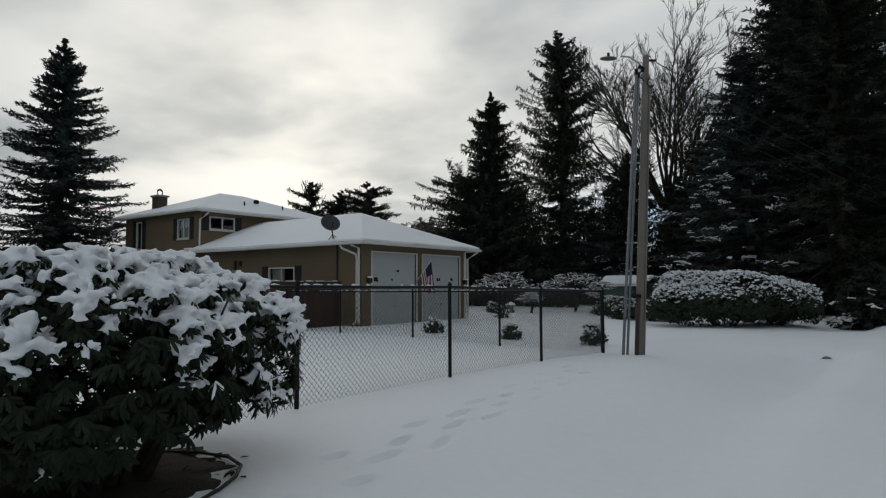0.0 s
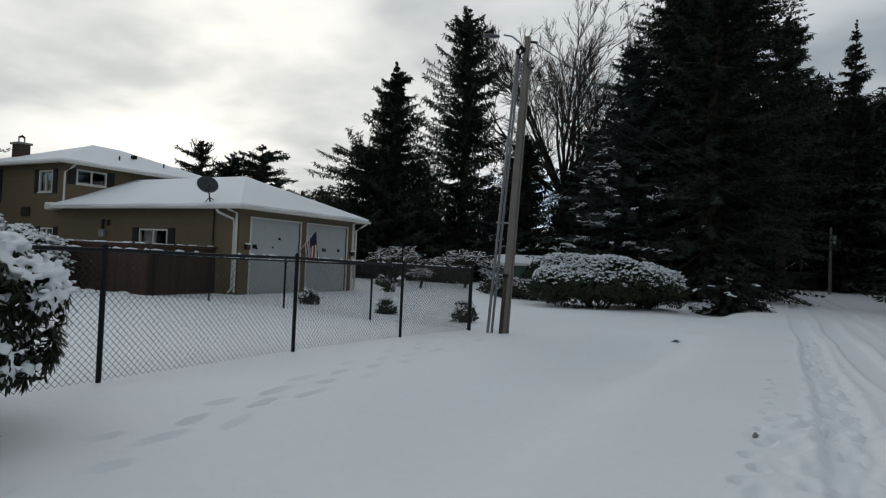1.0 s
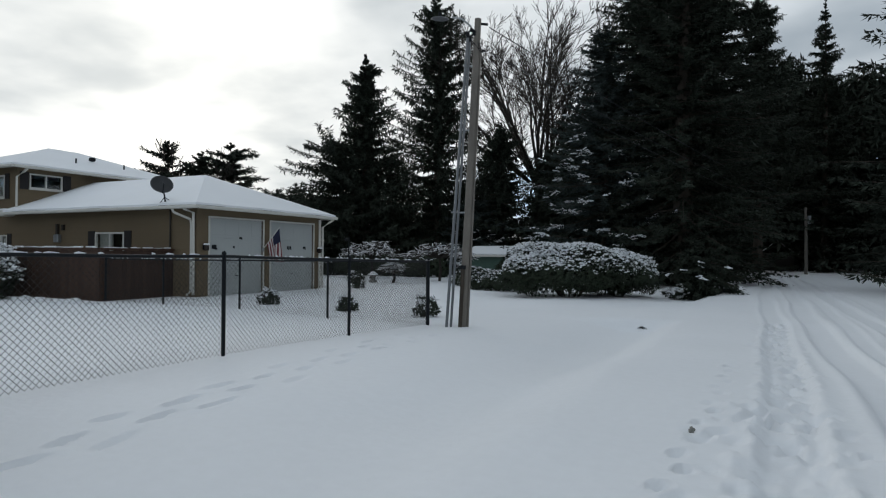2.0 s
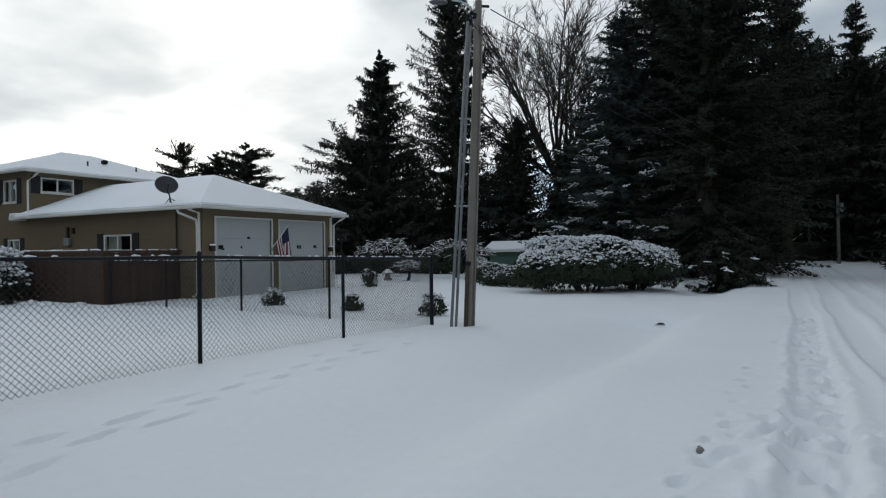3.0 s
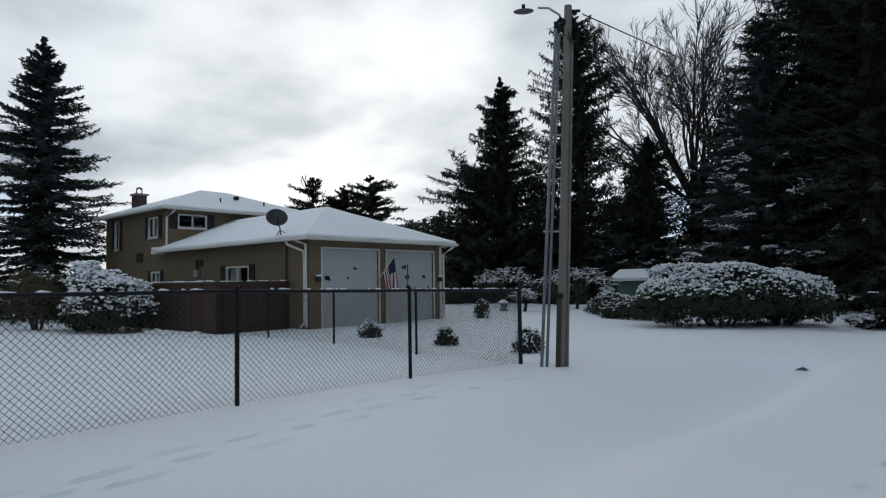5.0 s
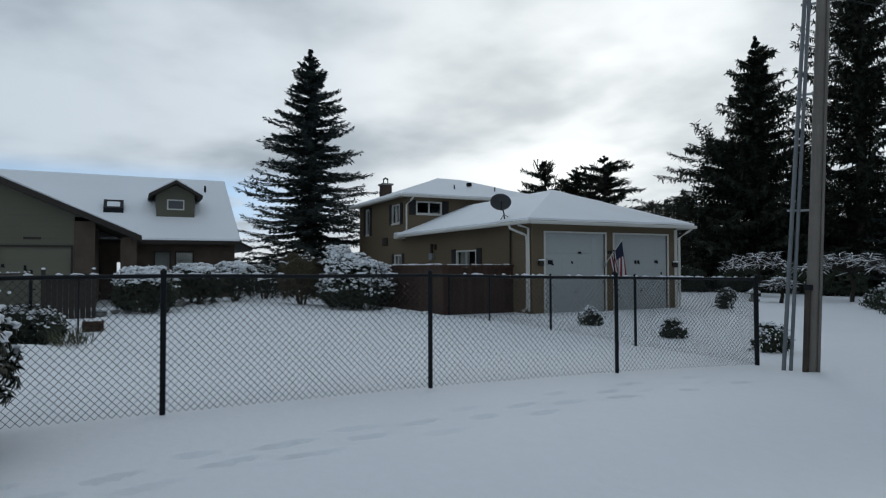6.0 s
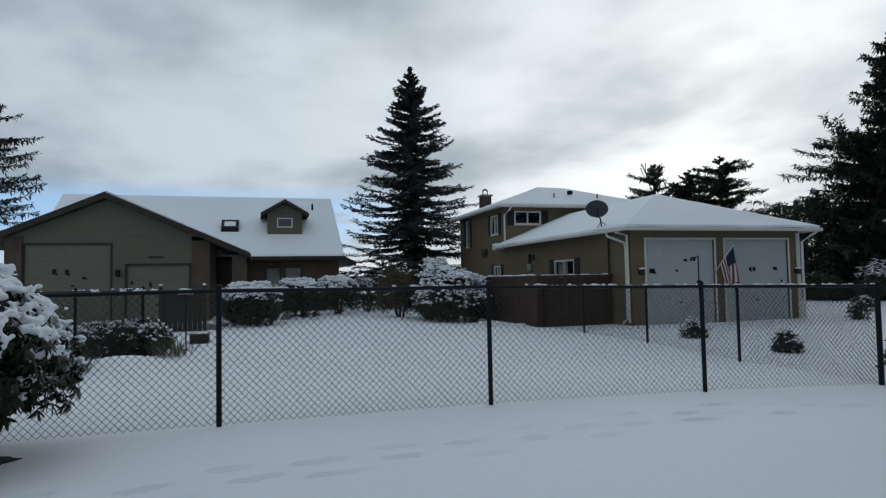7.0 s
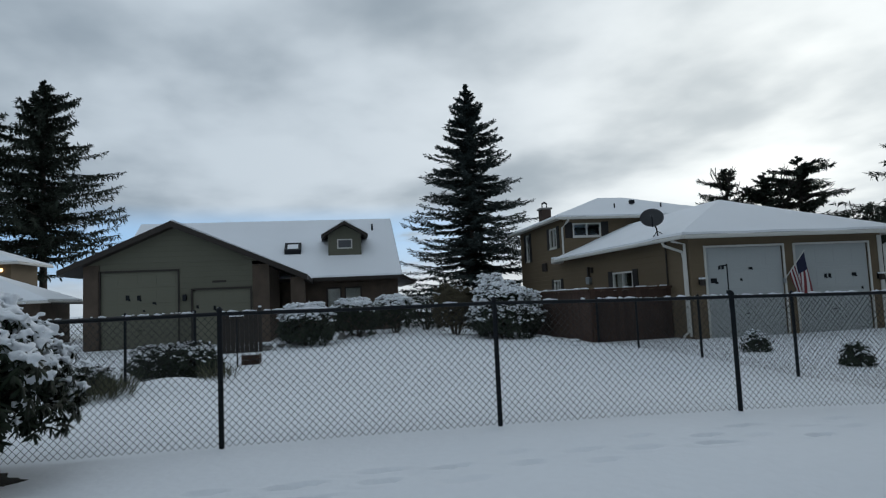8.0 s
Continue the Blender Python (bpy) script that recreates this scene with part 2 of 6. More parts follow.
def sstep(a, b, v):
    t = np.clip((np.asarray(v, float) - a) / (b - a), 0, 1)
    return t * t * (3 - 2 * t)


# ---------------------------------------------------------------- ground
def ground_z(x, y):
    x, y = np.asarray(x, float), np.asarray(y, float)
    z = -0.08 * sstep(-6.5, -11, x)
    z = z - 0.165 * sstep(8.5, 13.6, y) * sstep(-12, -7, x) * (1 - 0.5 * sstep(-1.4, -0.4, x))
    z = z + 0.20 * sstep(-13, -22, x) * (1 - sstep(8, 12.5, y))
    ditch = (0.05 + 0.24 * sstep(2, 16, y)) * (1 - sstep(16.75, 17.4, y)) + 0.18 * sstep(23.5, 26, y) * (1 - sstep(40, 55, y))
    t = x + 1.95
    z = z - ditch * np.where(t < 0, np.exp(-(t / 1.1) ** 2), 1 - sstep(0.15, 1.05, t))
    z = z + 0.05 * np.exp(-((y - 18.6) / 1.3) ** 2) * np.exp(-((x + 1.6) / 1.1) ** 2)
    z = z + 0.012 * np.sin(1.1 * x + 0.5 * y) * np.sin(0.7 * y - 0.4 * x) + 0.010 * np.sin(2.3 * x + 1.0) * np.sin(1.7 * y + 0.3)
    z = z + 0.24 * np.exp(-((x + 12.0) / 0.9) ** 2 - ((y - 2.6) / 0.9) ** 2)
    z = z + 1.2 * sstep(74, 90, y)
    return z


def gz(x, y):
    return float(ground_z(x, y))


def build_ground():
    rng = np.random.default_rng(3)

    def axis(fine0, fine1, step, lo, hi):
        mid = np.arange(fine0, fine1 + 1e-6, step)
        up, dn, s = [fine1], [fine0], step
        while up[-1] < hi:
            s *= 1.13
            up.append(up[-1] + s)
        s = step
        while dn[-1] > lo:
            s *= 1.13
            dn.append(dn[-1] - s)
        return np.concatenate([np.array(dn[:0:-1]), mid, np.array(up[1:])])

    xs, ys = axis(-6.3, 3.6, 0.04, -600, 600), axis(1.2, 20.0, 0.055, -500, 700)
    X, Y = np.meshgrid(xs, ys)
    Z = ground_z(X, Y)
    on = sstep(-1.1, 0.0, X) * (1 - sstep(60, 75, Y))
    for xc, w, d in ((0.95, 0.23, 0.05), (1.78, 0.26, 0.06), (2.95, 0.22, 0.055), (2.35, 0.16, 0.025), (3.7, 0.2, 0.03)):
        c = xc + 0.05 * np.sin(0.31 * Y + xc * 3) + 0.03 * np.sin(0.83 * Y)
        u = np.abs(X - c) / w
        Z -= on * d * (1 - sstep(0.75, 1.1, u)) - on * 0.35 * d * np.exp(-((u - 1.25) / 0.25) ** 2)

    def dent(px, py, ang, ln, wd, dp):
        near = (np.abs(xs - px) < 0.5), (np.abs(ys - py) < 0.5)
        if not near[0].any() or not near[1].any():
            return
        i, j = np.where(near[1])[0], np.where(near[0])[0]
        sx, sy = X[np.ix_(i, j)] - px, Y[np.ix_(i, j)] - py
        u, v = sx * math.sin(ang) + sy * math.cos(ang), sx * math.cos(ang) - sy * math.sin(ang)
        q = np.sqrt((u / ln) ** 2 + (v / wd) ** 2)
        Z[np.ix_(i, j)] += -dp * (1 - sstep(0.6, 1.1, q)) + 0.25 * dp * np.exp(-((q - 1.3) / 0.25) ** 2)

    # walkers' tracks along the fence and on the road
    for (x0, y0), (x1, y1), step, side in (((-3.45, 2.6), (-5.0, 12.6), 0.62, 0.11), ((-3.95, 3.6), (-5.35, 12.2), 0.66, 0.10), ((0.17, 5.4), (0.36, 11.2), 0.42, 0.05)):
        ln = math.hypot(x1 - x0, y1 - y0)
        a = math.atan2(x1 - x0, y1 - y0)
        for k in range(int(ln / step)):
            t = (k * step + rng.uniform(-0.06, 0.06)) / ln
            s = side * (1 if k % 2 else -1) + rng.uniform(-0.04, 0.04)
            dent(x0 + (x1 - x0) * t + s * math.cos(a), y0 + (y1 - y0) * t - s * math.sin(a), a + rng.uniform(-0.2, 0.2), rng.uniform(0.14, 0.27) if x0 < -1 else rng.uniform(0.08, 0.11), rng.uniform(0.045, 0.08), rng.uniform(0.02, 0.065))
    for k in range(420):
        py = rng.uniform(3.0, 17.5)
        dent(0.93 + rng.normal(-0.12 * (py < 8), 0.15 + 0.12 * (py < 8)), py, rng.uniform(-0.7, 0.7), rng.uniform(0.07, 0.2), rng.uniform(0.04, 0.09), rng.uniform(0.012, 0.045) * (1 if k % 4 else -0.6))
    ny, nx = X.shape
    idx = np.arange(ny * nx).reshape(ny, nx)
    f = np.stack([idx[:-1, :-1].ravel(), idx[:-1, 1:].ravel(), idx[1:, 1:].ravel(), idx[1:, :-1].ravel()], 1)
    ob = arrays("ground", np.stack([X.ravel(), Y.ravel(), Z.ravel()], 1), f, GROUND_SNOW, smooth=True)
    tagged(ob, "snow-covered lawn, ditch and road with tyre ruts and footprints", "ground", kind="structure")


build_ground()


# ---------------------------------------------------------------- houses
def wall(axis, c0, c1, a0, a1, z0, z1, openings=()):
    """A wall between c0 and c1 in depth that runs from a0 to a1, with openings (a0, a1, z0, z1) through it."""
    bm = bmesh.new()
    ca = sorted({a0, a1, *[v for o in openings for v in o[:2]]})
    cz = sorted({z0, z1, *[v for o in openings for v in o[2:]]})
    for p, q in zip(ca, ca[1:]):
        for r, s in zip(cz, cz[1:]):
            if not any(o[0] <= p + 1e-6 and o[1] >= q - 1e-6 and o[2] <= r + 1e-6 and o[3] >= s - 1e-6 for o in openings):
                box(bm, *((c0, c1, p, q) if axis == "x" else (p, q, c0, c1)), r, s)
    bmesh.ops.remove_doubles(bm, verts=bm.verts, dist=1e-4)
    return bm


def slot(axis, c0, c1, a0, a1, z0, z1):
    return (c0, c1, a0, a1, z0, z1) if axis == "x" else (a0, a1, c0, c1, z0, z1)


def window(house, axis, c, out, a0, a1, z0, z1, shutters=0.0, curtain=False, panes=2, frame_mat=None):
    """A sliding window in a wall whose outer face is at c; out is the outward sign."""
    frame_mat = frame_mat or TRIM
    fw, f0, f1 = 0.06, c - out * 0.06, c + out * 0.03
    bm = bmesh.new()
    for r in ((a0, a1, z0, z0 + fw), (a0, a1, z1 - fw, z1), (a0, a0 + fw, z0 + fw, z1 - fw), (a1 - fw, a1, z0 + fw, z1 - fw)):
        box(bm, *slot(axis, f0, f1, *r))
    for k in range(1, panes):
        m = a0 + (a1 - a0) * k / panes
        box(bm, *slot(axis, f0 + out * 0.01, f1 - out * 0.01, m - 0.03, m + 0.03, z0 + fw, z1 - fw))
    w = part("window", bm, frame_mat, house, "white-framed sliding window")
    for k in range(panes):
        p, q = a0 + fw + (a1 - a0 - 2 * fw) * k / panes, a0 + fw + (a1 - a0 - 2 * fw) * (k + 1) / panes
        g = part("pane", boxes(slot(axis, c - out * 0.03, c - out * 0.024, p, q, z0 + fw, z1 - fw)), GLASS, w)
        g.visible_shadow = False
    part("sill", boxes(slot(axis, c + out * 0.005, c + out * 0.07, a0 - 0.03, a1 + 0.03, z0 - 0.05, z0 - 0.004)), frame_mat, w)
    if curtain:
        part("curtain", boxes(slot(axis, c - out * 0.16, c - out * 0.14, a0 + 0.05, a0 + (a1 - a0) * curtain, z0, z1)), CURTAIN, w, "pale closed curtain")
    if shutters:
        for p in (a0 - shutters - 0.03, a1 + 0.03):
            bm = boxes(slot(axis, c + out * 0.004, c + out * 0.035, p, p + shutters, z0 - 0.05, z1 + 0.05))
            part("shutter", bm, SHUTTER, w, "black louvred shutter")
    return w


def garage_door(house, x, y0, y1, z0, z1, material, frame_mat, label, rows=4, cols=4, marks=()):
    d = part("garage_door", boxes((x - 0.10, x - 0.075, y0, y1, z0, z1)), material, house, label)
    h = (z1 - z0) / rows
    for r in range(rows):
        bm = bmesh.new()
        box(bm, x - 0.074, x - 0.05, y0 + 0.006, y1 - 0.006, z0 + r * h + 0.003, z0 + (r + 1) * h - 0.003, bevel=0.003)
        w = (y1 - y0) / cols
        for c in range(cols):
            box(bm, x - 0.0495, x - 0.043, y0 + c * w + 0.09, y0 + (c + 1) * w - 0.09, z0 + r * h + 0.12, z0 + (r + 1) * h - 0.12, bevel=0.003)
        part("panel", bm, material, d)
    # dark plates added for unidentified spots, not known fittings of the door
    for k, (my, mz, mw, mh) in enumerate(marks):
        part("bracket", boxes((x - 0.042, x - 0.02, my - mw / 2, my + mw / 2, mz - mh / 2, mz + mh / 2), (x - 0.042, x - 0.03, my + mw * 0.2, my + mw * 0.75, mz - mh * 0.7, mz - mh * 0.3), bevel=0.006), BLACK, d, "small dark plate added for an unidentified mark")
    f = 0.06
    part("frame", boxes((x - 0.02, x + 0.03, y0 - f, y0, z0, z1 + f), (x - 0.02, x + 0.03, y1, y1 + f, z0, z1 + f), (x - 0.02, x + 0.03, y0, y1, z1, z1 + f)), frame_mat, d)
    part("handle", boxes((x - 0.043, x - 0.02, (y0 + y1) / 2 - 0.06, (y0 + y1) / 2 + 0.06, z0 + 0.72, z0 + 0.76), bevel=0.005), BLACK, d)
    return d


def hip_roof(house, x0, x1, y0, y1, ze, ridge, open_west=False, snow=0.08, fascia=None):
    """Hip roof: boards and soffit, gutter board, and the snow lying on it. ridge: the two ridge points."""
    a, b = (Vector(p) for p in ridge)
    c = [Vector((x0, y0, ze)), Vector((x1, y0, ze)), Vector((x1, y1, ze)), Vector((x0, y1, ze))]
    if abs(a.x - b.x) > abs(a.y - b.y):
        polys = [(c[0], c[1], b, a), (c[1], c[2], b), (c[2], c[3], a, b), (c[3], c[0], a)]
    else:
        polys = [(c[0], c[1], a), (c[1], c[2], b, a), (c[2], c[3], b), (c[3], c[0], a, b)]
    if open_west:
        polys = polys[:3]

    def shell(lift, grow):
        bm = bmesh.new()
        for p in polys:
            q = []
            for v in p:
                w = v.copy()
                if w.z < ze + 0.01:
                    w.x += grow * (1 if w.x > (x0 + x1) / 2 else -1)
                    w.y += grow * (1 if w.y > (y0 + y1) / 2 else -1)
                w.z += lift
                q.append(bm.verts.new(w))
            bm.faces.new(q)
        bmesh.ops.remove_doubles(bm, verts=bm.verts, dist=0.001)
        bmesh.ops.recalc_face_normals(bm, faces=bm.faces)
        return bm

    roof = part("roof", shell(0.0, 0.0), DARK_TRIM, house, "dark roof under snow")
    bm = boxes((x0, x1, y0, y1, ze - 0.02, ze - 0.006))
    part("soffit", bm, fascia or TRIM, roof)
    bm = shell(snow, 0.03)
    rim = [e for e in bm.edges if len(e.link_faces) == 1]
    ext = bmesh.ops.extrude_edge_only(bm, edges=rim)
    bmesh.ops.translate(bm, verts=[v for v in ext["geom"] if isinstance(v, bmesh.types.BMVert)], vec=(0, 0, -snow + 0.01))
    bmesh.ops.subdivide_edges(bm, edges=bm.edges[:], cuts=14, use_grid_fill=True)
    for v in bm.verts:
        v.co.z += 0.018 * noise.noise(v.co * 0.9) + 0.007 * noise.noise(v.co * 3)
    layer = part("roof_snow", bm, SNOW, roof, "smooth layer of snow", smooth=True)
    layer.data.set_sharp_from_angle(angle=radians(11))
    g = 0.11
    for r in (((x0 - 0.0, x1 + g, y0 - g, y0)), (x1, x1 + g, y0, y1 + g), (x0, x1, y1, y1 + g)):
        bm = boxes((*r, ze - 0.11, ze + 0.0), bevel=0.025)
        part("gutter", bm, fascia or TRIM, roof, "white rain gutter")
    return roof


def downspout(house, pts):
    part("downspout", tube(bmesh.new(), pts, 0.045, 6), TRIM, house, "white downspout")


def wall_lantern(house, x, y, z):
    bm = boxes((x, x + 0.03, y - 0.05, y + 0.05, z - 0.12, z + 0.08), (x + 0.03, x + 0.12, y - 0.015, y + 0.015, z + 0.03, z + 0.06))
    lan = part("wall_lantern", bm, BLACK, house, "black coach lantern")
    part("lantern_box", boxes((x + 0.06, x + 0.19, y - 0.065, y + 0.065, z - 0.15, z + 0.03), bevel=0.015), DARK_TRIM, lan)
    part("lantern_snow", boxes((x + 0.04, x + 0.21, y - 0.08, y + 0.08, z + 0.035, z + 0.085), bevel=0.02), SNOW, lan)


def tan_house():
    h = thing("tan_house", (-22, 20, -0.1), "two-storey tan house with snowy hip roofs and two white garage doors", "house")
    g0 = -0.15
    X, Y, YB = -15.92, 16.2, 22.72
    d1, d2, top = (16.72, 19.26), (19.68, 22.22), 2.58
    part("wall", wall("x", X - 0.2, X, Y, YB, g0, 2.92, [(*d1, g0, top), (*d2, g0, top)]), TAN, h, "tan lap-sided garage front")
    win = (-21.15, -19.55, 1.15, 2.11)
    lwin = (-27.65, -26.75, 1.2, 2.06)
    part("wall", wall("y", Y, Y + 0.2, -26.1, X - 0.2, g0, 2.92, [win]), TAN, h, "tan lap-sided garage wall")
    part("wall", boxes((-26.1, X - 0.2, YB - 0.2, YB, g0, 2.92)), TAN, h)
    u1, u2 = (-27.95, -26.95, 3.58, 4.52), (-31.75, -31.2, 3.2, 4.62)
    part("wall", wall("y", Y, Y + 0.2, -32.85, -26.104, g0, 4.82, [lwin, u1, u2]), TAN, h, "tan lap-sided house wall")
    part("wall", wall("x", -26.3, -26.1, Y + 0.2, 24.1, 2.924, 4.82, [(16.66, 18.02, 3.98, 4.60)]), TAN, h)
    part("wall", boxes((-32.85, -32.65, Y + 0.2, 24.1, g0, 4.82)), TAN, h)
    part("wall", boxes((-32.65, -26.104, 23.9, 24.1, g0, 4.82)), TAN, h)
    part("inner_floor", boxes((-32.6, -26.35, 16.45, 23.85, 2.55, 2.62)), INNER, h)
    part("inner_wall", boxes((-30.0, -29.9, 16.45, 23.85, g0, 2.55)), INNER, h)
    part("inner_wall", boxes((-30.0, -29.9, 16.45, 23.85, 2.62, 4.8)), INNER, h)
    part("inner_wall", boxes((-26.0, -16.2, 18.2, 18.3, g0, 2.9)), INNER, h)
    garage_door(h, X, *d1, g0, top, DOOR_WHITE, TRIM, "white sectional garage door, shut", marks=((16.95, 1.6, 0.2, 0.14), (18.18, 1.93, 0.12, 0.07), (17.85, 1.6, 0.07, 0.07)))
    garage_door(h, X, *d2, g0, top, DOOR_WHITE, TRIM, "white sectional garage door, shut", marks=((20.70, 1.61, 0.09, 0.12), (20.84, 1.61, 0.09, 0.12), (21.7, 1.62, 0.15, 0.10), (21.95, 1.2, 0.06, 0.08)))
    window(h, "y", Y, -1, *win, shutters=0.36, curtain=0.5)
    window(h, "y", Y, -1, *lwin, shutters=0.28, curtain=0.5)
    window(h, "y", Y, -1, *u1, shutters=0.3, curtain=1.0)
    window(h, "y", Y, -1, *u2, shutters=0.3, panes=1)
    window(h, "x", -26.1, 1, 16.66, 18.02, 3.98, 4.60, shutters=0.34)
    hip_roof(h, -26.2, -15.48, 15.76, 23.10, 2.94, ((-26.2, 19.43, 4.42), (-19.1, 19.43, 4.42)), open_west=True)
    hip_roof(h, -33.3, -25.65, 15.76, 24.6, 4.84, ((-29.47, 19.45, 6.2), (-29.47, 20.9, 6.2)))
    part("eave_return", boxes((-26.75, -26.2, 15.76, 16.19, 2.80, 3.02), bevel=0.03), TRIM, h)
    part("eave_return_snow", boxes((-26.73, -26.2, 15.77, 16.19, 3.024, 3.10), bevel=0.02), SNOW, h)
    part("corner_board", boxes((X + 0.004, X + 0.03, YB - 0.14, YB + 0.004, g0, 2.8)), TRIM, h)
    downspout(h, [(-16.55, 15.72, 2.82), (-16.5, 15.74, 2.72), (-16.14, 16.1, 2.5), (-16.13, 16.14, 2.3), (-16.13, 16.14, 0.12), (-16.1, 15.95, 0.0)])
    downspout(h, [(-16.02, 15.72, 2.82), (-16.02, 16.12, 2.72), (-16.02, 16.14, 0.0)])
    downspout(h, [(-15.45, 23.0, 2.82), (-15.6, 22.9, 2.7), (-15.84, 22.76, 2.5), (-15.84, 22.76, -0.05)])
    downspout(h, [(-25.6, 16.3, 4.72), (-25.75, 16.25, 4.6), (-26.02, 16.13, 4.4), (-26.02, 16.13, 3.02)])
    part("conduit", tube(bmesh.new(), [(-17.15, 16.15, 0), (-17.15, 16.15, 2.9)], 0.03, 6), DARK_TRIM, h)
    part("meter", boxes((-23.45, -23.15, 16.03, 16.195, 1.75, 2.05), bevel=0.03), STEEL, h, "grey electric meter box")
    part("service_pipe", boxes((-23.4, -23.3, 16.1, 16.195, 2.05, 2.45)), DARK_TRIM, h)
    part("junction_box", boxes((-23.05, -22.95, 16.1, 16.195, 2.2, 2.42)), DARK_TRIM, h)
    part("vent_box", boxes((-29.1, -28.5, 16.1, 16.196, 2.55, 2.95), bevel=0.02), DARK_TRIM, h)
    wall_lantern(h, X + 0.004, 16.48, 1.62)
    wall_lantern(h, X + 0.004, 22.52, 1.56)
    ch = part("chimney", boxes((-31.8, -31.2, 17.0, 17.5, 4.9, 6.0)), CHIMNEY, h, "red-brown brick chimney with a metal cowl")
    part("chimney_crown", boxes((-31.87, -31.13, 16.93, 17.57, 6.0, 6.09)), STONE, ch)
    bm = bmesh.new()
    for y in (17.12, 17.38):
        tube(bm, [(-31.5, y, 6.09), (-31.5, y, 6.36)], 0.03, 6)
    tube(bm, [(-31.5, 17.12, 6.34), (-31.5, 17.25, 6.42), (-31.5, 17.38, 6.34)], 0.05, 6)
    part("cowl", bm, BLACK, ch)
    for x, y, z in ((-27.0, 19.2, 5.42), (-27.0, 21.6, 5.42)):
        part("vent_pipe", tube(bmesh.new(), [(x, y, z - 0.15), (x, y, z + 0.2)], 0.035, 8), BLACK, h)
    part("roof_vent", boxes((-27.85, -27.65, 20.35, 20.6, 5.7, 5.88), bevel=0.03), BLACK, h)


def satellite_dish():
    d = thing("satellite_dish", (-17.1, 15.85, 3.06), "dark grey satellite dish on a tripod at the snowy roof edge", "satellite dish")
    c, aim = Vector((-17.1, 15.74, 3.62)), Vector((0.80, -0.42, 0.42)).normalized()
    u = aim.cross(Vector((0, 0, 1))).normalized()
    v = u.cross(aim)
    bm = bmesh.new()
    rings = []
    for i in range(6):
        r = 0.36 * i / 5
        rings.append([bm.verts.new(c + aim * (0.25 * r * r / 0.36) + (u * math.cos(a) * 1.0 + v * math.sin(a) * 0.92) * r) for a in [2 * math.pi * k / 28 for k in range(28)]] if i else [bm.verts.new(c)])
    for k in range(28):
        bm.faces.new((rings[0][0], rings[1][k], rings[1][(k + 1) % 28]))
        for a, b in zip(rings[1:], rings[2:]):
            bm.faces.new((a[k], b[k], b[(k + 1) % 28], a[(k + 1) % 28]))
    bmesh.ops.solidify(bm, geom=bm.faces[:], thickness=0.015)
    part("reflector", bm, DISH, d, smooth=True)
    bm = tube(bmesh.new(), [(-17.1, 15.9, 3.04), (-17.12, 15.88, 3.32), c - aim * 0.03], 0.025, 6)
    part("mast", bm, BLACK, d)
    for p in ((-17.28, 15.82, 3.03), (-16.93, 15.82, 3.03), (-17.1, 16.12, 3.13)):
        part("strut", tube(bmesh.new(), [p, (-17.115, 15.885, 3.24)], 0.012, 5), BLACK, d)
    tip = c + aim * 0.42 - v * 0.12
    part("feed_arm", tube(bmesh.new(), [c - v * 0.33 + aim * 0.08, tip], 0.015, 6), BLACK, d)
    part("feed_horn", tube(bmesh.new(), [tip, tip - aim * 0.1 + v * 0.02], 0.04, 8), DISH, d)


def house_flag():
    f = thing("flag", (-15.87, 19.12, 1.5), "striped red, white and blue flag hanging from a short angled staff", "flag")
    a, b = Vector((-15.88, 19.22, 1.52)), Vector((-15.35, 19.55, 2.38))
    part("staff", tube(bmesh.new(), [a, b], 0.014, 6), TRIM, f, "thin white staff")
    part("bracket", boxes((-15.89, -15.84, 19.17, 19.27, 1.44, 1.60), bevel=0.01), STEEL, f)
    bm = bmesh.new()
    nu, nv = 26, 20
    grid = []
    for i in range(nu + 1):
        row = []
        for j in range(nv + 1):
            s, t = i / nu, j / nv          # s: across the stripes, along the staff; t: along the fly, hanging
            p = b.lerp(a, 0.03 + 0.72 * s * (1 - 0.25 * t))
            p = p + Vector((-0.06 * t, 0.13 * t + 0.04 * math.sin(7 * s + 2 * t) * t, -1.30 * t + 0.50 * s * t))
            p += Vector((0.07 * math.sin(11 * s + 2 * t) * t, 0.03 * math.cos(9 * s) * t, 0))
            row.append(bm.verts.new(p))
        grid.append(row)
    for i in range(nu):
        for j in range(nv):
            q = bm.faces.new((grid[i][j], grid[i + 1][j], grid[i + 1][j + 1], grid[i][j + 1]))
            q.material_index = 2 if i < 14 and j < 8 else (0 if (i // 2) % 2 == 0 else 1)
    part("cloth", bm, [RED, WHITE_CLOTH, BLUE], f, smooth=True)


def gable_roof_y(parent, x0, x1, ya, yp, yb, za, zp, zb, t=0.2, snow=0.07, name="roof"):
    """A gable roof with its ridge along x at yp; eaves at ya and yb."""
    bm = bmesh.new()
    prof = [(ya, za), (yp, zp), (yb, zb), (yb, zb - t), (yp, zp - t * 1.1), (ya, za - t)]
    prism(bm, ([(x0, y, z) for y, z in prof], [(x1, y, z) for y, z in prof]))
    r = part(name, bm, DARK_TRIM, parent, "dark-edged gable roof")
    bm = bmesh.new()
    prof = [(ya + 0.03, za + snow * 0.7), (yp, zp + snow), (yb - 0.03, zb + snow * 0.7), (yb - 0.0, zb + 0.004), (yp, zp + 0.004), (ya, za + 0.004)]
    prism(bm, ([(x0 + 0.03, y, z) for y, z in prof], [(x1 - 0.22, y, z) for y, z in prof]))
    part("roof_snow", bm, SNOW, r, "layer of snow")
    return r


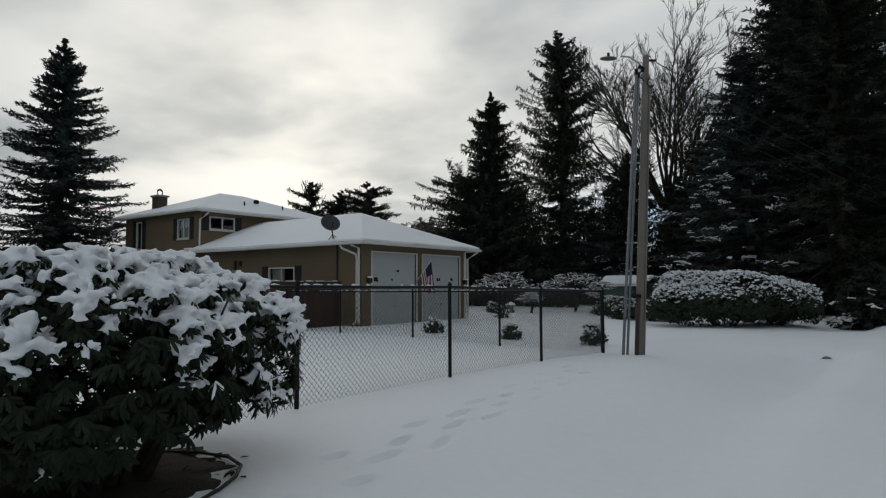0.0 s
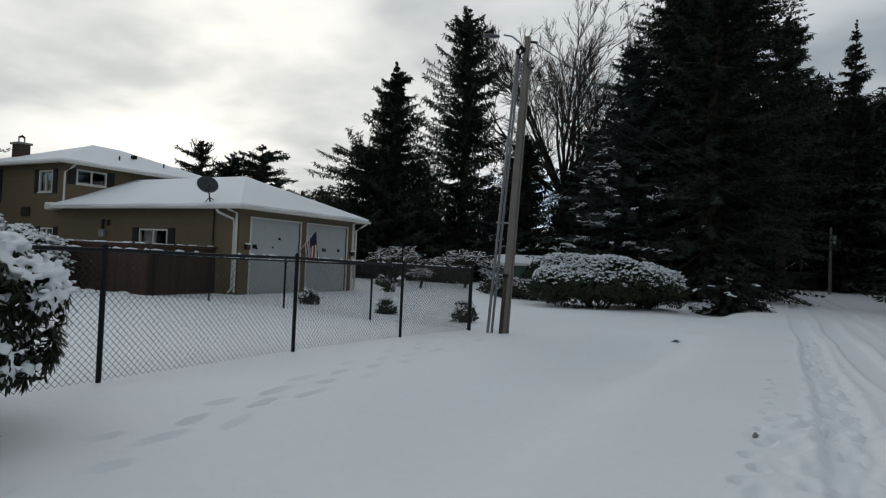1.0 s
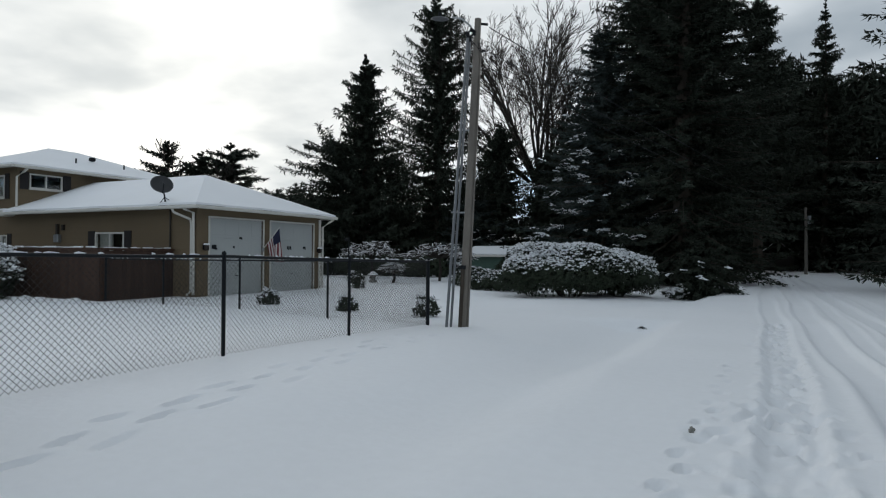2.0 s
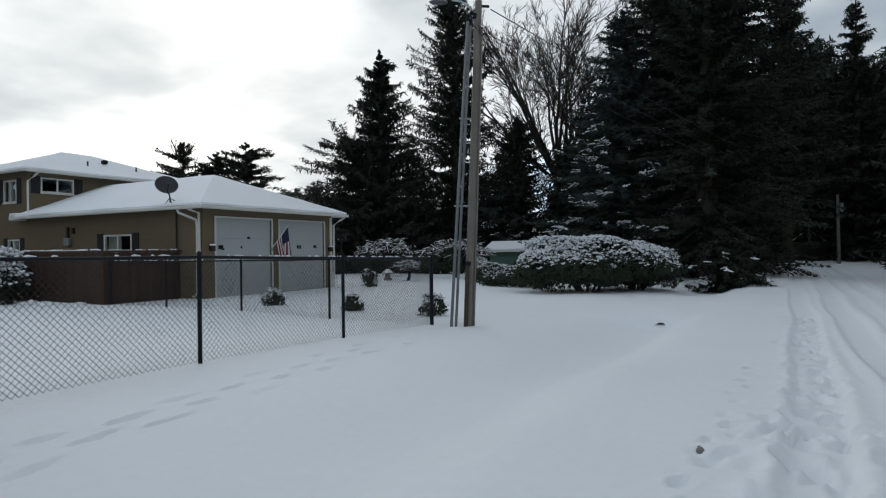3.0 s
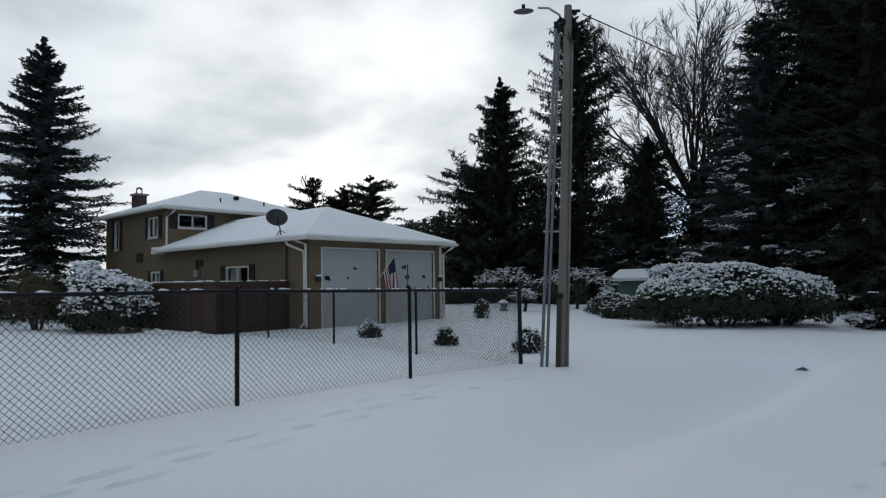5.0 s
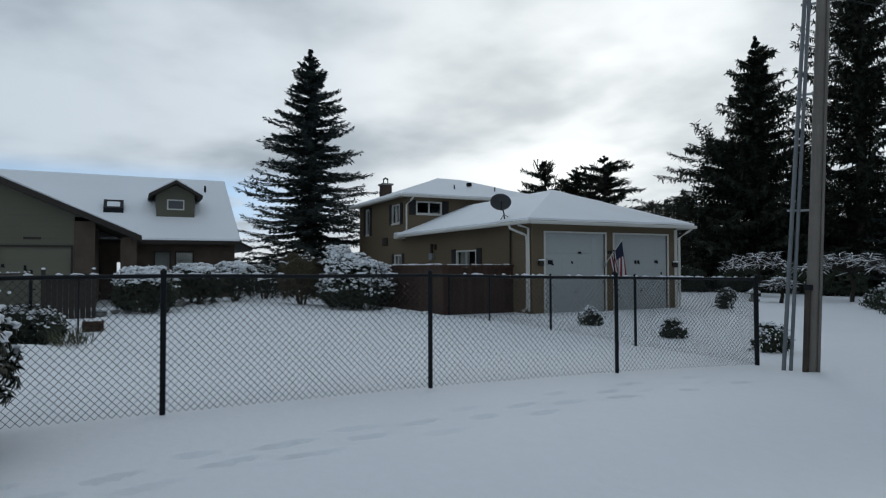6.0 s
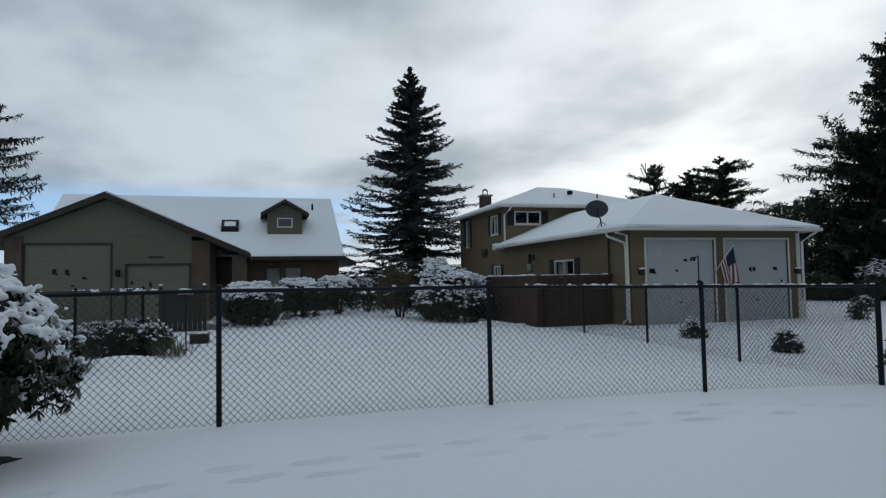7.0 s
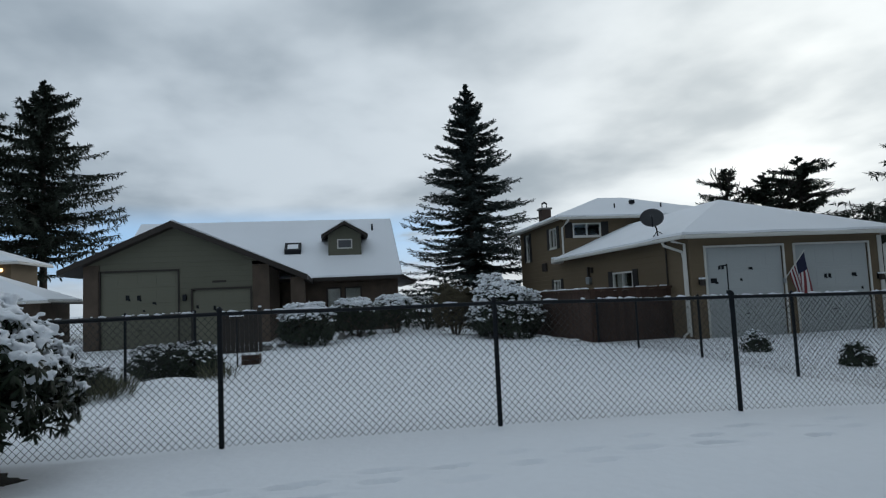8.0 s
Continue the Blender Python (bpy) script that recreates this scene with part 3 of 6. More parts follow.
def olive_house():
    h = thing("olive_house", (-28, 2, 0.05), "olive house with a front-gabled garage and a snowy dormer roof", "house")
    X, g0 = -23.6, 0.02
    y0, y1 = -3.13, 2.80
    s = 0.444
    d1, d2 = (-2.55, 0.12, g0, 2.92), (0.64, 2.71, g0, 2.17)
    # garage front with its gable
    part("wall", wall("x", X - 0.2, X, -2.58, y1, g0, 3.2, [d1, d2]), OLIVE, h, "olive lap-sided gable front")
    bm = bmesh.new()
    zt = lambda y: 4.74 - s * abs(y) - 0.17
    poly = [(-3.3, 3.204), (-3.3, zt(-3.3) if zt(-3.3) > 3.21 else 3.21), (0, zt(0)), (3.08, zt(3.08)), (3.08, 3.204)]
    prism(bm, ([(X - 0.2, y, z) for y, z in poly], [(X, y, z) for y, z in poly]))
    part("gable", bm, OLIVE, h)
    part("pier", boxes((X - 0.2, X + 0.03, y0, -2.584, g0, 3.2)), BRICK, h, "brown brick pier")
    part("pier", boxes((X - 0.2, X + 0.03, y1 + 0.004, 3.42, g0, 3.06)), BRICK, h, "brown brick pier")
    part("pillar", boxes((X - 0.5, X + 0.0, 4.2, 4.72, g0, 2.52)), BRICK, h, "brown brick porch pillar")
    part("wall", boxes((-33.0, X - 0.204, y0, y0 + 0.2, g0, 3.2)), OLIVE, h)
    part("wall", boxes((-28.0, X - 0.204, 3.2, 3.4, g0, 3.0)), BRICK, h)
    # porch end wall has a tall sidelight through which the far garden shows
    part("wall", wall("x", -29.4, -29.2, 3.4, 8.85, g0, 2.75, [(4.02, 4.16, 0.75, 1.7), (4.3, 4.46, 0.75, 1.7), (5.45, 6.15, 1.0, 2.2), (6.3, 7.1, 1.0, 2.2)]), BRICK, h, "brown brick house front")
    garage_door(h, X, *d1[:2], g0, d1[3], DOOR_OLIVE, DARK_TRIM, "olive sectional garage door, shut", rows=5, marks=((-1.64, 1.98, 0.13, 0.18), (-1.25, 1.96, 0.12, 0.18), (-0.72, 1.75, 0.12, 0.08), (-1.08, 1.48, 0.08, 0.06)))
    garage_door(h, X, *d2[:2], g0, d2[3], DOOR_OLIVE, DARK_TRIM, "smaller olive sectional garage door, shut", marks=((0.80, 1.55, 0.08, 0.10), (1.41, 1.48, 0.08, 0.16)))
    part("address_plate", boxes((X + 0.004, X + 0.02, 1.35, 1.85, 2.42, 2.5)), DARK_TRIM, h, "plain dark bar on the siding")
    part("wall_lamp", boxes((X + 0.004, X + 0.14, 0.30, 0.44, 1.78, 2.02), bevel=0.02), BLACK, h, "black garage wall lamp")
    window(h, "x", -29.2, 1, 5.45, 6.15, 1.0, 2.2, curtain=1.0, panes=1, frame_mat=DARK_TRIM)
    window(h, "x", -29.2, 1, 6.3, 7.1, 1.0, 2.2, curtain=1.0, panes=1, frame_mat=DARK_TRIM)
    gable_roof_y(h, -33.5, X + 0.45, -3.85, 0.0, 4.86, 4.74 - s * 3.85, 4.74, 4.74 - s * 4.86)
    # main block, ridge along y
    xe, xr, xb, ze, zr = -28.55, -33.8, -39.0, 2.66, 5.92
    bm = bmesh.new()
    prof = [(xe, ze), (xr, zr), (xb, ze), (xb, ze - 0.16), (xr, zr - 0.2), (xe, ze - 0.16)]
    prism(bm, ([(x, -4.1, z) for x, z in prof], [(x, 9.02, z) for x, z in prof]))
    r = part("roof", bm, DARK_TRIM, h, "steep dark-edged roof")
    bm = bmesh.new()
    prof = [(xe - 0.03, ze + 0.09), (xr, zr + 0.12), (xb + 0.03, ze + 0.09), (xb, ze + 0.004), (xr, zr + 0.004), (xe, ze + 0.004)]
    prism(bm, ([(x, -4.07, z) for x, z in prof], [(x, 8.99, z) for x, z in prof]))
    part("roof_snow", bm, SNOW, r, "smooth layer of snow")
    for y in (-3.9, 8.65):
        prof = [(-29.204, g0), (-29.204, 2.8), (xr, zr - 0.25), (-38.4, 2.8), (-38.4, g0)]
        part("wall", prism(bmesh.new(), ([(x, y, z) for x, z in prof], [(x, y + 0.2, z) for x, z in prof])), OLIVE, h, "olive gable end")
    part("wall", wall("x", -38.6, -38.4, -3.9, 8.85, g0, 2.75, [(3.7, 5.0, 0.5, 1.9)]), OLIVE, h)
    bm = bmesh.new()
    poly = [(-30.3, 9.03, 2.85), (-38.5, 9.03, 2.85), (-38.5, 9.85, 2.42), (-30.3, 9.85, 2.42)]
    slab(bm, [Vector(p) for p in poly], 0.14)
    part("side_eave", bm, DARK_TRIM, h, "dark side eave")
    # dormer
    xd = -30.25
    dm = part("dormer", boxes((xd - 2.6, xd, 5.58, 7.2, 3.72, 4.86)), OLIVE, h, "small gabled dormer")
    bm = bmesh.new()
    poly = [(5.58, 4.864), (6.39, 5.28), (7.2, 4.864)]
    prism(bm, ([(xd - 3.4, y, z) for y, z in poly], [(xd, y, z) for y, z in poly]))
    part("gable", bm, OLIVE, dm)
    bm = bmesh.new()
    prof = [(5.26, 4.80), (6.39, 5.46), (7.52, 4.80), (7.52, 4.66), (6.39, 5.31), (5.26, 4.66)]
    prism(bm, ([(xd - 3.4, y, z) for y, z in prof], [(xd + 0.4, y, z) for y, z in prof]))
    part("dormer_roof", bm, DARK_TRIM, dm)
    bm = bmesh.new()
    prof = [(5.3, 4.86), (6.39, 5.53), (7.48, 4.86), (7.52, 4.804), (6.39, 5.464), (5.26, 4.804)]
    prism(bm, ([(xd - 3.4, y, z) for y, z in prof], [(xd + 0.36, y, z) for y, z in prof]))
    part("dormer_snow", bm, SNOW, dm)
    part("dormer_window", boxes((xd + 0.004, xd + 0.03, 6.02, 6.08, 4.12, 4.6), (xd + 0.004, xd + 0.03, 6.70, 6.76, 4.12, 4.6), (xd + 0.004, xd + 0.03, 6.08, 6.70, 4.12, 4.18), (xd + 0.004, xd + 0.03, 6.08, 6.70, 4.54, 4.6)), TRIM, dm, "small white-framed window")
    part("pane", boxes((xd + 0.006, xd + 0.014, 6.08, 6.70, 4.18, 4.54)), DISH, dm)
    # skylight
    sl = (zr - ze) / (xe - xr)
    bm = bmesh.new()
    pts = [(x, y) for x, y in ((-30.45, 3.45), (-31.15, 3.45), (-31.15, 4.25), (-30.45, 4.25))]
    lo = [(x, y, ze + (xe - x) * sl + 0.0) for x, y in pts]
    hi = [(x, y, ze + (xe - x) * sl + 0.3) for x, y in pts]
    prism(bm, (lo, hi))
    sk = part("skylight", bm, BLACK, h, "dark boxed skylight with snow on it")
    bm = bmesh.new()
    prism(bm, ([(x + (0.2 if x < -30.8 else -0.12), y + (0.14 if y < 3.8 else -0.14), ze + (xe - x) * sl + (0.304 - 0.2 * sl if x < -30.8 else 0.304 + 0.12 * sl)) for x, y in pts], [(x + (0.22 if x < -30.8 else -0.14), y + (0.16 if y < 3.8 else -0.16), ze + (xe - x) * sl + (0.33 - 0.22 * sl if x < -30.8 else 0.33 + 0.14 * sl)) for x, y in pts]))
    part("skylight_snow", bm, SNOW, sk)
    part("vent_pipe", tube(bmesh.new(), [(-32.6, 7.9, 5.0), (-32.6, 7.9, 5.6)], 0.05, 8), BLACK, h)


def neighbour_house():
    h = thing("neighbour_house", (-35, -14.5, -0.1), "pale neighbour house with stepped snowy roofs", "house")
    wins = ((-11.6, -10.9, 2.9, 3.85), (-13.6, -12.4, 2.9, 3.85))
    part("wall", wall("x", -33.4, -33.2, -20.5, -10.0, -0.2, 4.16, wins), TAN, h)
    part("wall", boxes((-35.8, -33.404, -10.2, -10.0, -0.2, 4.16)), TAN, h)
    part("wall", boxes((-35.8, -33.404, -20.5, -20.3, -0.2, 4.16)), TAN, h)
    part("wall", boxes((-36.0, -35.804, -20.5, -10.0, -0.2, 4.16)), TAN, h)
    window(h, "x", -33.2, 1, *wins[0], panes=1, curtain=0.5)
    window(h, "x", -33.2, 1, *wins[1], curtain=0.4)
    part("porch_light", boxes((-33.196, -33.12, -10.5, -10.36, 3.75, 3.91), bevel=0.02), BULB, h, "lit warm porch light")
    hip_roof(h, -36.4, -32.6, -21.0, -9.45, 4.18, ((-34.5, -18.6, 5.3), (-34.5, -12.4, 5.3)))
    part("wall", boxes((-33.196, -30.0, -18, -7.3, -0.2, 2.12)), BRICK, h)
    low = hip_roof(h, -33.19, -29.4, -19, -6.75, 2.14, ((-31.4, -15.6, 3.6), (-31.4, -10.3, 3.6)))
    part("lower_gutter", boxes((-33.0, -29.4, -6.63, -6.55, 1.98, 2.06), bevel=0.02), DARK_TRIM, low)


tan_house()
satellite_dish()
house_flag()
olive_house()
neighbour_house()


# ---------------------------------------------------------------- wooden fence beside the garage
def wooden_fence():
    f = thing("wooden_fence", (-17, 13.5, -0.1), "dark red-brown board fence with snow along its top", "fence")
    top, x, y = 1.52, -16.95, 13.5

    def run(n, place_at):
        for k in range(n):
            a = k * 0.145
            part("board", place_at(a, a + 0.138, -0.12, top - 0.07 + 0.008 * math.sin(k * 2.3), 0.0, 0.022), FENCE_WOOD, f)

    run(18, lambda a, b, z0, z1, p, q: boxes((x + p, x + q, y + a, y + b, z0, z1)))
    run(60, lambda a, b, z0, z1, p, q: boxes((x - b, x - a, y + p - 0.03, y + q - 0.03, z0, z1)))
    part("top_rail", boxes((x - 0.06, x + 0.05, y - 0.03, y + 2.64, top - 0.066, top)), FENCE_WOOD, f)
    part("top_rail", boxes((x - 8.7, x - 0.064, y - 0.06, y + 0.05, top - 0.066, top)), FENCE_WOOD, f)
    part("post", boxes((x - 0.09, x, y + 0.0, y + 0.09, -0.1, top - 0.07)), FENCE_WOOD, f)
    rng = random.Random(4)
    bm = bmesh.new()
    for k in range(40):
        a, w = rng.uniform(0, 8.5), rng.uniform(0.1, 0.6)
        box(bm, x - a - w / 2, x - a + w / 2, y - 0.05, y + 0.04, top + 0.002, top + rng.uniform(0.02, 0.06), bevel=0.01)
    for k in range(9):
        a, w = rng.uniform(0.2, 2.4), rng.uniform(0.1, 0.4)
        box(bm, x - 0.05, x + 0.04, y + a - w / 2, y + a + w / 2, top + 0.002, top + rng.uniform(0.015, 0.04), bevel=0.01)
    tagged(part("rail_snow", bm, SNOW, f), kind="stuff")


# ---------------------------------------------------------------- chain-link fence
def chain_link_fence(name, loc, pts, tops, label, skip_mesh=()):
    """Posts at the plan points, a top rail and a panel of diagonal wire between each two."""
    f = thing(name, loc, label, "fence", group="black chain-link fences")
    rng = random.Random(9)
    P = [Vector((x, y, gz(x, y))) for x, y in pts]
    T = [Vector((x, y, t)) for (x, y), t in zip(pts, tops)]
    for k, (p, t) in enumerate(zip(P, T)):
        big = k in (0, len(P) - 1)
        r = 0.036 if big else 0.028
        post = part("post", tube(bmesh.new(), [p - Vector((0, 0, 0.2)), t + Vector((0, 0, 0.03))], r, 10), BLACK, f)
        part("cap", tube(bmesh.new(), [t + Vector((0, 0, 0.025)), t + Vector((0, 0, 0.05)), t + Vector((0, 0, 0.075))], [r * 1.2, r * 1.15, r * 0.3], 10), BLACK, post)
    for k in range(len(P) - 1):
        a, b, p, q = T[k], T[k + 1], P[k], P[k + 1]
        part("top_rail", tube(bmesh.new(), [a, a.lerp(b, 0.5) - Vector((0, 0, 0.008)), b], 0.021, 8), BLACK, f)
        # snow clinging to the rail in broken lengths
        bm = bmesh.new()
        s = 0.0
        while s < 1:
            e = min(1, s + rng.uniform(0.01, 0.06))
            if rng.random() < 0.6:
                c0, c1 = a.lerp(b, s) + Vector((0, 0, 0.02)), a.lerp(b, e) + Vector((0, 0, 0.02))
                tube(bm, [c0, c0.lerp(c1, 0.3) + Vector((0, 0, 0.006)), c1], [0.005, rng.uniform(0.010, 0.016), 0.005], 5)
            s = e + rng.uniform(0.005, 0.03)
        tagged(part("rail_snow", bm, SNOW, f, "thin broken line of snow"), kind="stuff")
        # diagonal wires
        length = (b - a).length
        n = round(length / 0.075)
        step = length / n
        d = (b - a) / length
        bot = lambda s: p.lerp(q, min(1, max(0, s / length))).z + 0.015
        top = lambda s: a.lerp(b, min(1, max(0, s / length))).z - 0.01
        V, F = [], []
        hgt = 1.4
        slope = 1.05
        for sign in (1, -1):
            m = int(hgt / (slope * step)) + 2
            for i in range(-m, n + m + 1):
                lo = i * step
                za = bot(lo)
                span = [s for s in np.linspace(lo, lo + sign * hgt / slope, 97) if 0 <= s <= length and za + abs(s - lo) * slope <= top(s)]
                if len(span) < 3:
                    continue
                ends = [(s, za + abs(s - lo) * slope) for s in (span[0], span[-1])]
                for (sa, z1), (sb, z2) in (ends,):
                    c0 = Vector((a.x + d.x * sa, a.y + d.y * sa, z1))
                    c1 = Vector((a.x + d.x * sb, a.y + d.y * sb, z2))
                    w = (c1 - c0).normalized()
                    u = Vector((-d.y, d.x, 0)).normalized()
                    v = w.cross(u)
                    r = 0.0025
                    off = u * (0.0025 * sign)
                    i0 = len(V)
                    for c in (c0, c1):
                        for g in (u, v, -u, -v):
                            V.append(tuple(c + off + g * r))
                    for j in range(4):
                        F.append((i0 + j, i0 + (j + 1) % 4, i0 + 4 + (j + 1) % 4, i0 + 4 + j))
        tagged(arrays("mesh", V, F, WIRE, f, "black diamond wire mesh"), kind="stuff")
    return f


chain_link_fence("chain_link_fence", (-5.9, 7.7, 0.0), [(-5.9, y) for y in (-7.15, -4.18, -1.21, 1.76, 4.73, 7.70, 10.65, 13.65)], [1.38, 1.38, 1.38, 1.38, 1.38, 1.36, 1.30, 1.25], "black chain-link fence along the snowy verge")


def post_rod():
    """A slim rod clamped to a fence post, with a small side arm."""
    x, y, z = -5.9, 10.62, 1.30
    r = thing("post_rod", (x, y, z), "slim dark rod with a small side arm on a fence post", "rod")
    part("rod", tube(bmesh.new(), [(x, y, z - 0.12), (x, y, z + 0.40)], 0.008, 6), BLACK, r)
    part("clamp", boxes((x - 0.022, x + 0.022, y - 0.022, y + 0.022, z + 0.02, z + 0.08), bevel=0.004), BLACK, r)
    arm = part("arm", tube(bmesh.new(), [(x, y, z + 0.385), (x - 0.01, y - 0.10, z + 0.375)], 0.009, 6), BLACK, r)
    for k in (0.05, 0.095):
        part("cup", tube(bmesh.new(), [(x - 0.01, y - k, z + 0.372), (x - 0.01, y - k, z + 0.335)], 0.015, 8), BLACK, arm)


post_rod()
chain_link_fence("chain_link_fence", (-11.5, 13.65, 0.0), [(-5.93, 13.68), (-8.65, 13.65), (-11.5, 13.65), (-14.39, 13.65), (-16.85, 13.62)], [1.24, 1.23, 1.21, 1.2, 1.2], "black chain-link fence across the yard to the board fence")
chain_link_fence("chain_link_fence", (-12, 1.5, 0.0), [(-5.95, -1.5), (-9.0, 0.6), (-12.0, 1.9), (-14.7, 2.6)], [1.36, 1.36, 1.36, 1.36], "black chain-link fence running back beside the low shrubs")
wooden_fence()


# ---------------------------------------------------------------- utility pole
def utility_pole():
    p = thing("utility_pole", (-5.18, 13.9, -0.17), "weathered grey wooden utility pole with a street lamp arm", "utility pole")
    a, b = Vector((-5.18, 13.91, -0.3)), Vector((-4.91, 14.05, 6.62))
    at = lambda t: a.lerp(b, t)
    bm = tube(bmesh.new(), [at(k / 10) for k in range(11)], [0.094 - 0.0022 * k for k in range(11)], 16)
    part("shaft", bm, POLE_WOOD, p, smooth=False)
    left = Vector((-0.62, -0.60, 0)).normalized()
    toward = Vector((0.6, -0.8, 0))
    # two riser pipes held off the pole
    for k, (o, r, e) in enumerate(((0.375, 0.032, 6.1), (0.275, 0.028, 6.02))):
        side = left * o + toward * 0.02
        pts = [Vector((a.x, a.y, -0.3)) + side] + [at((z + 0.3) / 6.85) + side * (1 - 0.40 * z / 6) for z in (1.5, 3.0, 4.5, e)]
        part("riser_pipe", tube(bmesh.new(), pts, r, 10), RISER, p, "grey conduit riser")
        top = pts[-1]
        part("weatherhead", tube(bmesh.new(), [top, top + Vector((0, 0, 0.12)), top + Vector((0.05, 0.05, 0.2)), top + Vector((0.14, 0.12, 0.14))], [r, r * 1.5, r * 1.6, r * 1.2], 8), BLACK, p)
        loop = [top + Vector((0.14, 0.12, 0.14)), top + Vector((0.24, 0.1, -0.25)), at(0.93) + left * 0.13]
        part("cable", tube(bmesh.new(), loop, 0.012, 5), BLACK, p)
    for z in (2.3, 4.1, 5.5):
        c = at((z + 0.3) / 6.85)
        k = 1.2 * (1 - 0.40 * z / 6)
        part("standoff", tube(bmesh.new(), [c + left * 0.08, c + left * (0.38 * k)], 0.02, 6), STEEL, p, "steel standoff bracket")
    # half-round guard on the lower shaft and a thin ground wire moulding
    g = toward * 0.085 + left * 0.075
    part("cable_guard", tube(bmesh.new(), [Vector((a.x, a.y, -0.3)) + g, at(0.2) + g], 0.045, 8), BARK, p, "dark brown cable guard")
    part("guard_cap", tube(bmesh.new(), [at(0.2) + g, at(0.212) + g], 0.07, 8), BLACK, p)
    m = Vector((0.105, 0.02, 0))
    part("moulding", tube(bmesh.new(), [Vector((a.x, a.y, -0.3)) + m * 1.1, at(0.9) + m * 0.9], 0.022, 6), POLE_WOOD, p)
    # lamp
    arm0 = at(0.95) + left * 0.1
    head = Vector((-5.5, 13.72, 6.60))
    arm = part("lamp_arm", tube(bmesh.new(), [arm0, arm0 + Vector((-0.05, -0.02, 0.18)), arm0.lerp(head, 0.45) + Vector((0, 0, 0.19)), head + Vector((0.1, 0.05, 0.04))], 0.022, 8), STEEL, p, "curved steel arm")
    bm = bmesh.new()
    bmesh.ops.create_uvsphere(bm, u_segments=14, v_segments=8, radius=1.0)
    bmesh.ops.transform(bm, matrix=Matrix.Translation(head - Vector((0.14, 0.09, 0))) @ Matrix.Rotation(math.atan2(0.55, 0.83), 4, "Z") @ Matrix.Diagonal((0.20, 0.085, 0.05, 1)), verts=bm.verts)
    hd = part("lamp_head", bm, DISH, p, "grey street lamp head", smooth=True)
    part("photocell", tube(bmesh.new(), [head - Vector((0.14, 0.09, -0.05)), head - Vector((0.14, 0.09, -0.13))], 0.035, 8), BLACK, hd)
    part("insulator", tube(bmesh.new(), [at(0.985), at(0.985) + Vector((0.18, 0.14, 0.0))], 0.03, 8), BLACK, p)
    part("insulator", tube(bmesh.new(), [at(0.9), at(0.9) + Vector((0.16, 0.12, 0.0))], 0.025, 8), BLACK, p)


def overhead_wire(z0, z1, x1, y1, r, sag):
    p = Vector((-4.7, 14.2, z0))
    w = thing("overhead_wire", p, "thin black overhead service wire from the pole", "wire", group="overhead wires")
    q = Vector((x1, y1, z1))
    part("strand", tube(bmesh.new(), [p.lerp(q, k / 16) - Vector((0, 0, sag * 4 * (k / 16) * (1 - k / 16))) for k in range(17)], r, 5), BLACK, w)


utility_pole()
overhead_wire(6.45, 6.1, 4.9, 66.3, 0.012, 0.5)
overhead_wire(5.9, 5.4, 4.9, 66.3, 0.01, 0.45)
overhead_wire(5.55, 5.0, 4.9, 66.3, 0.009, 0.5)


# ---------------------------------------------------------------- plants
def unit(v):
    return v / np.maximum(np.linalg.norm(v, axis=-1, keepdims=True), 1e-9)


def blades(base, along, side, length, width, bend=0.0, wide_at=0.45):
    """Many narrow leaves at once: kites with four corners, bent in the middle."""
    n = len(base)
    side = unit(side)
    mid = base + along * (length * wide_at)[:, None] + np.array([0, 0, 1.0]) * (bend * length)[:, None] if np.ndim(bend) else base + along * (length * wide_at)[:, None] + np.array([0, 0, bend]) * length[:, None]
    tip = base + along * length[:, None]
    v = np.stack([base, mid - side * (width / 2)[:, None], tip, mid + side * (width / 2)[:, None]], 1).reshape(-1, 3)
    f = np.arange(4 * n).reshape(n, 4)
    return v, f


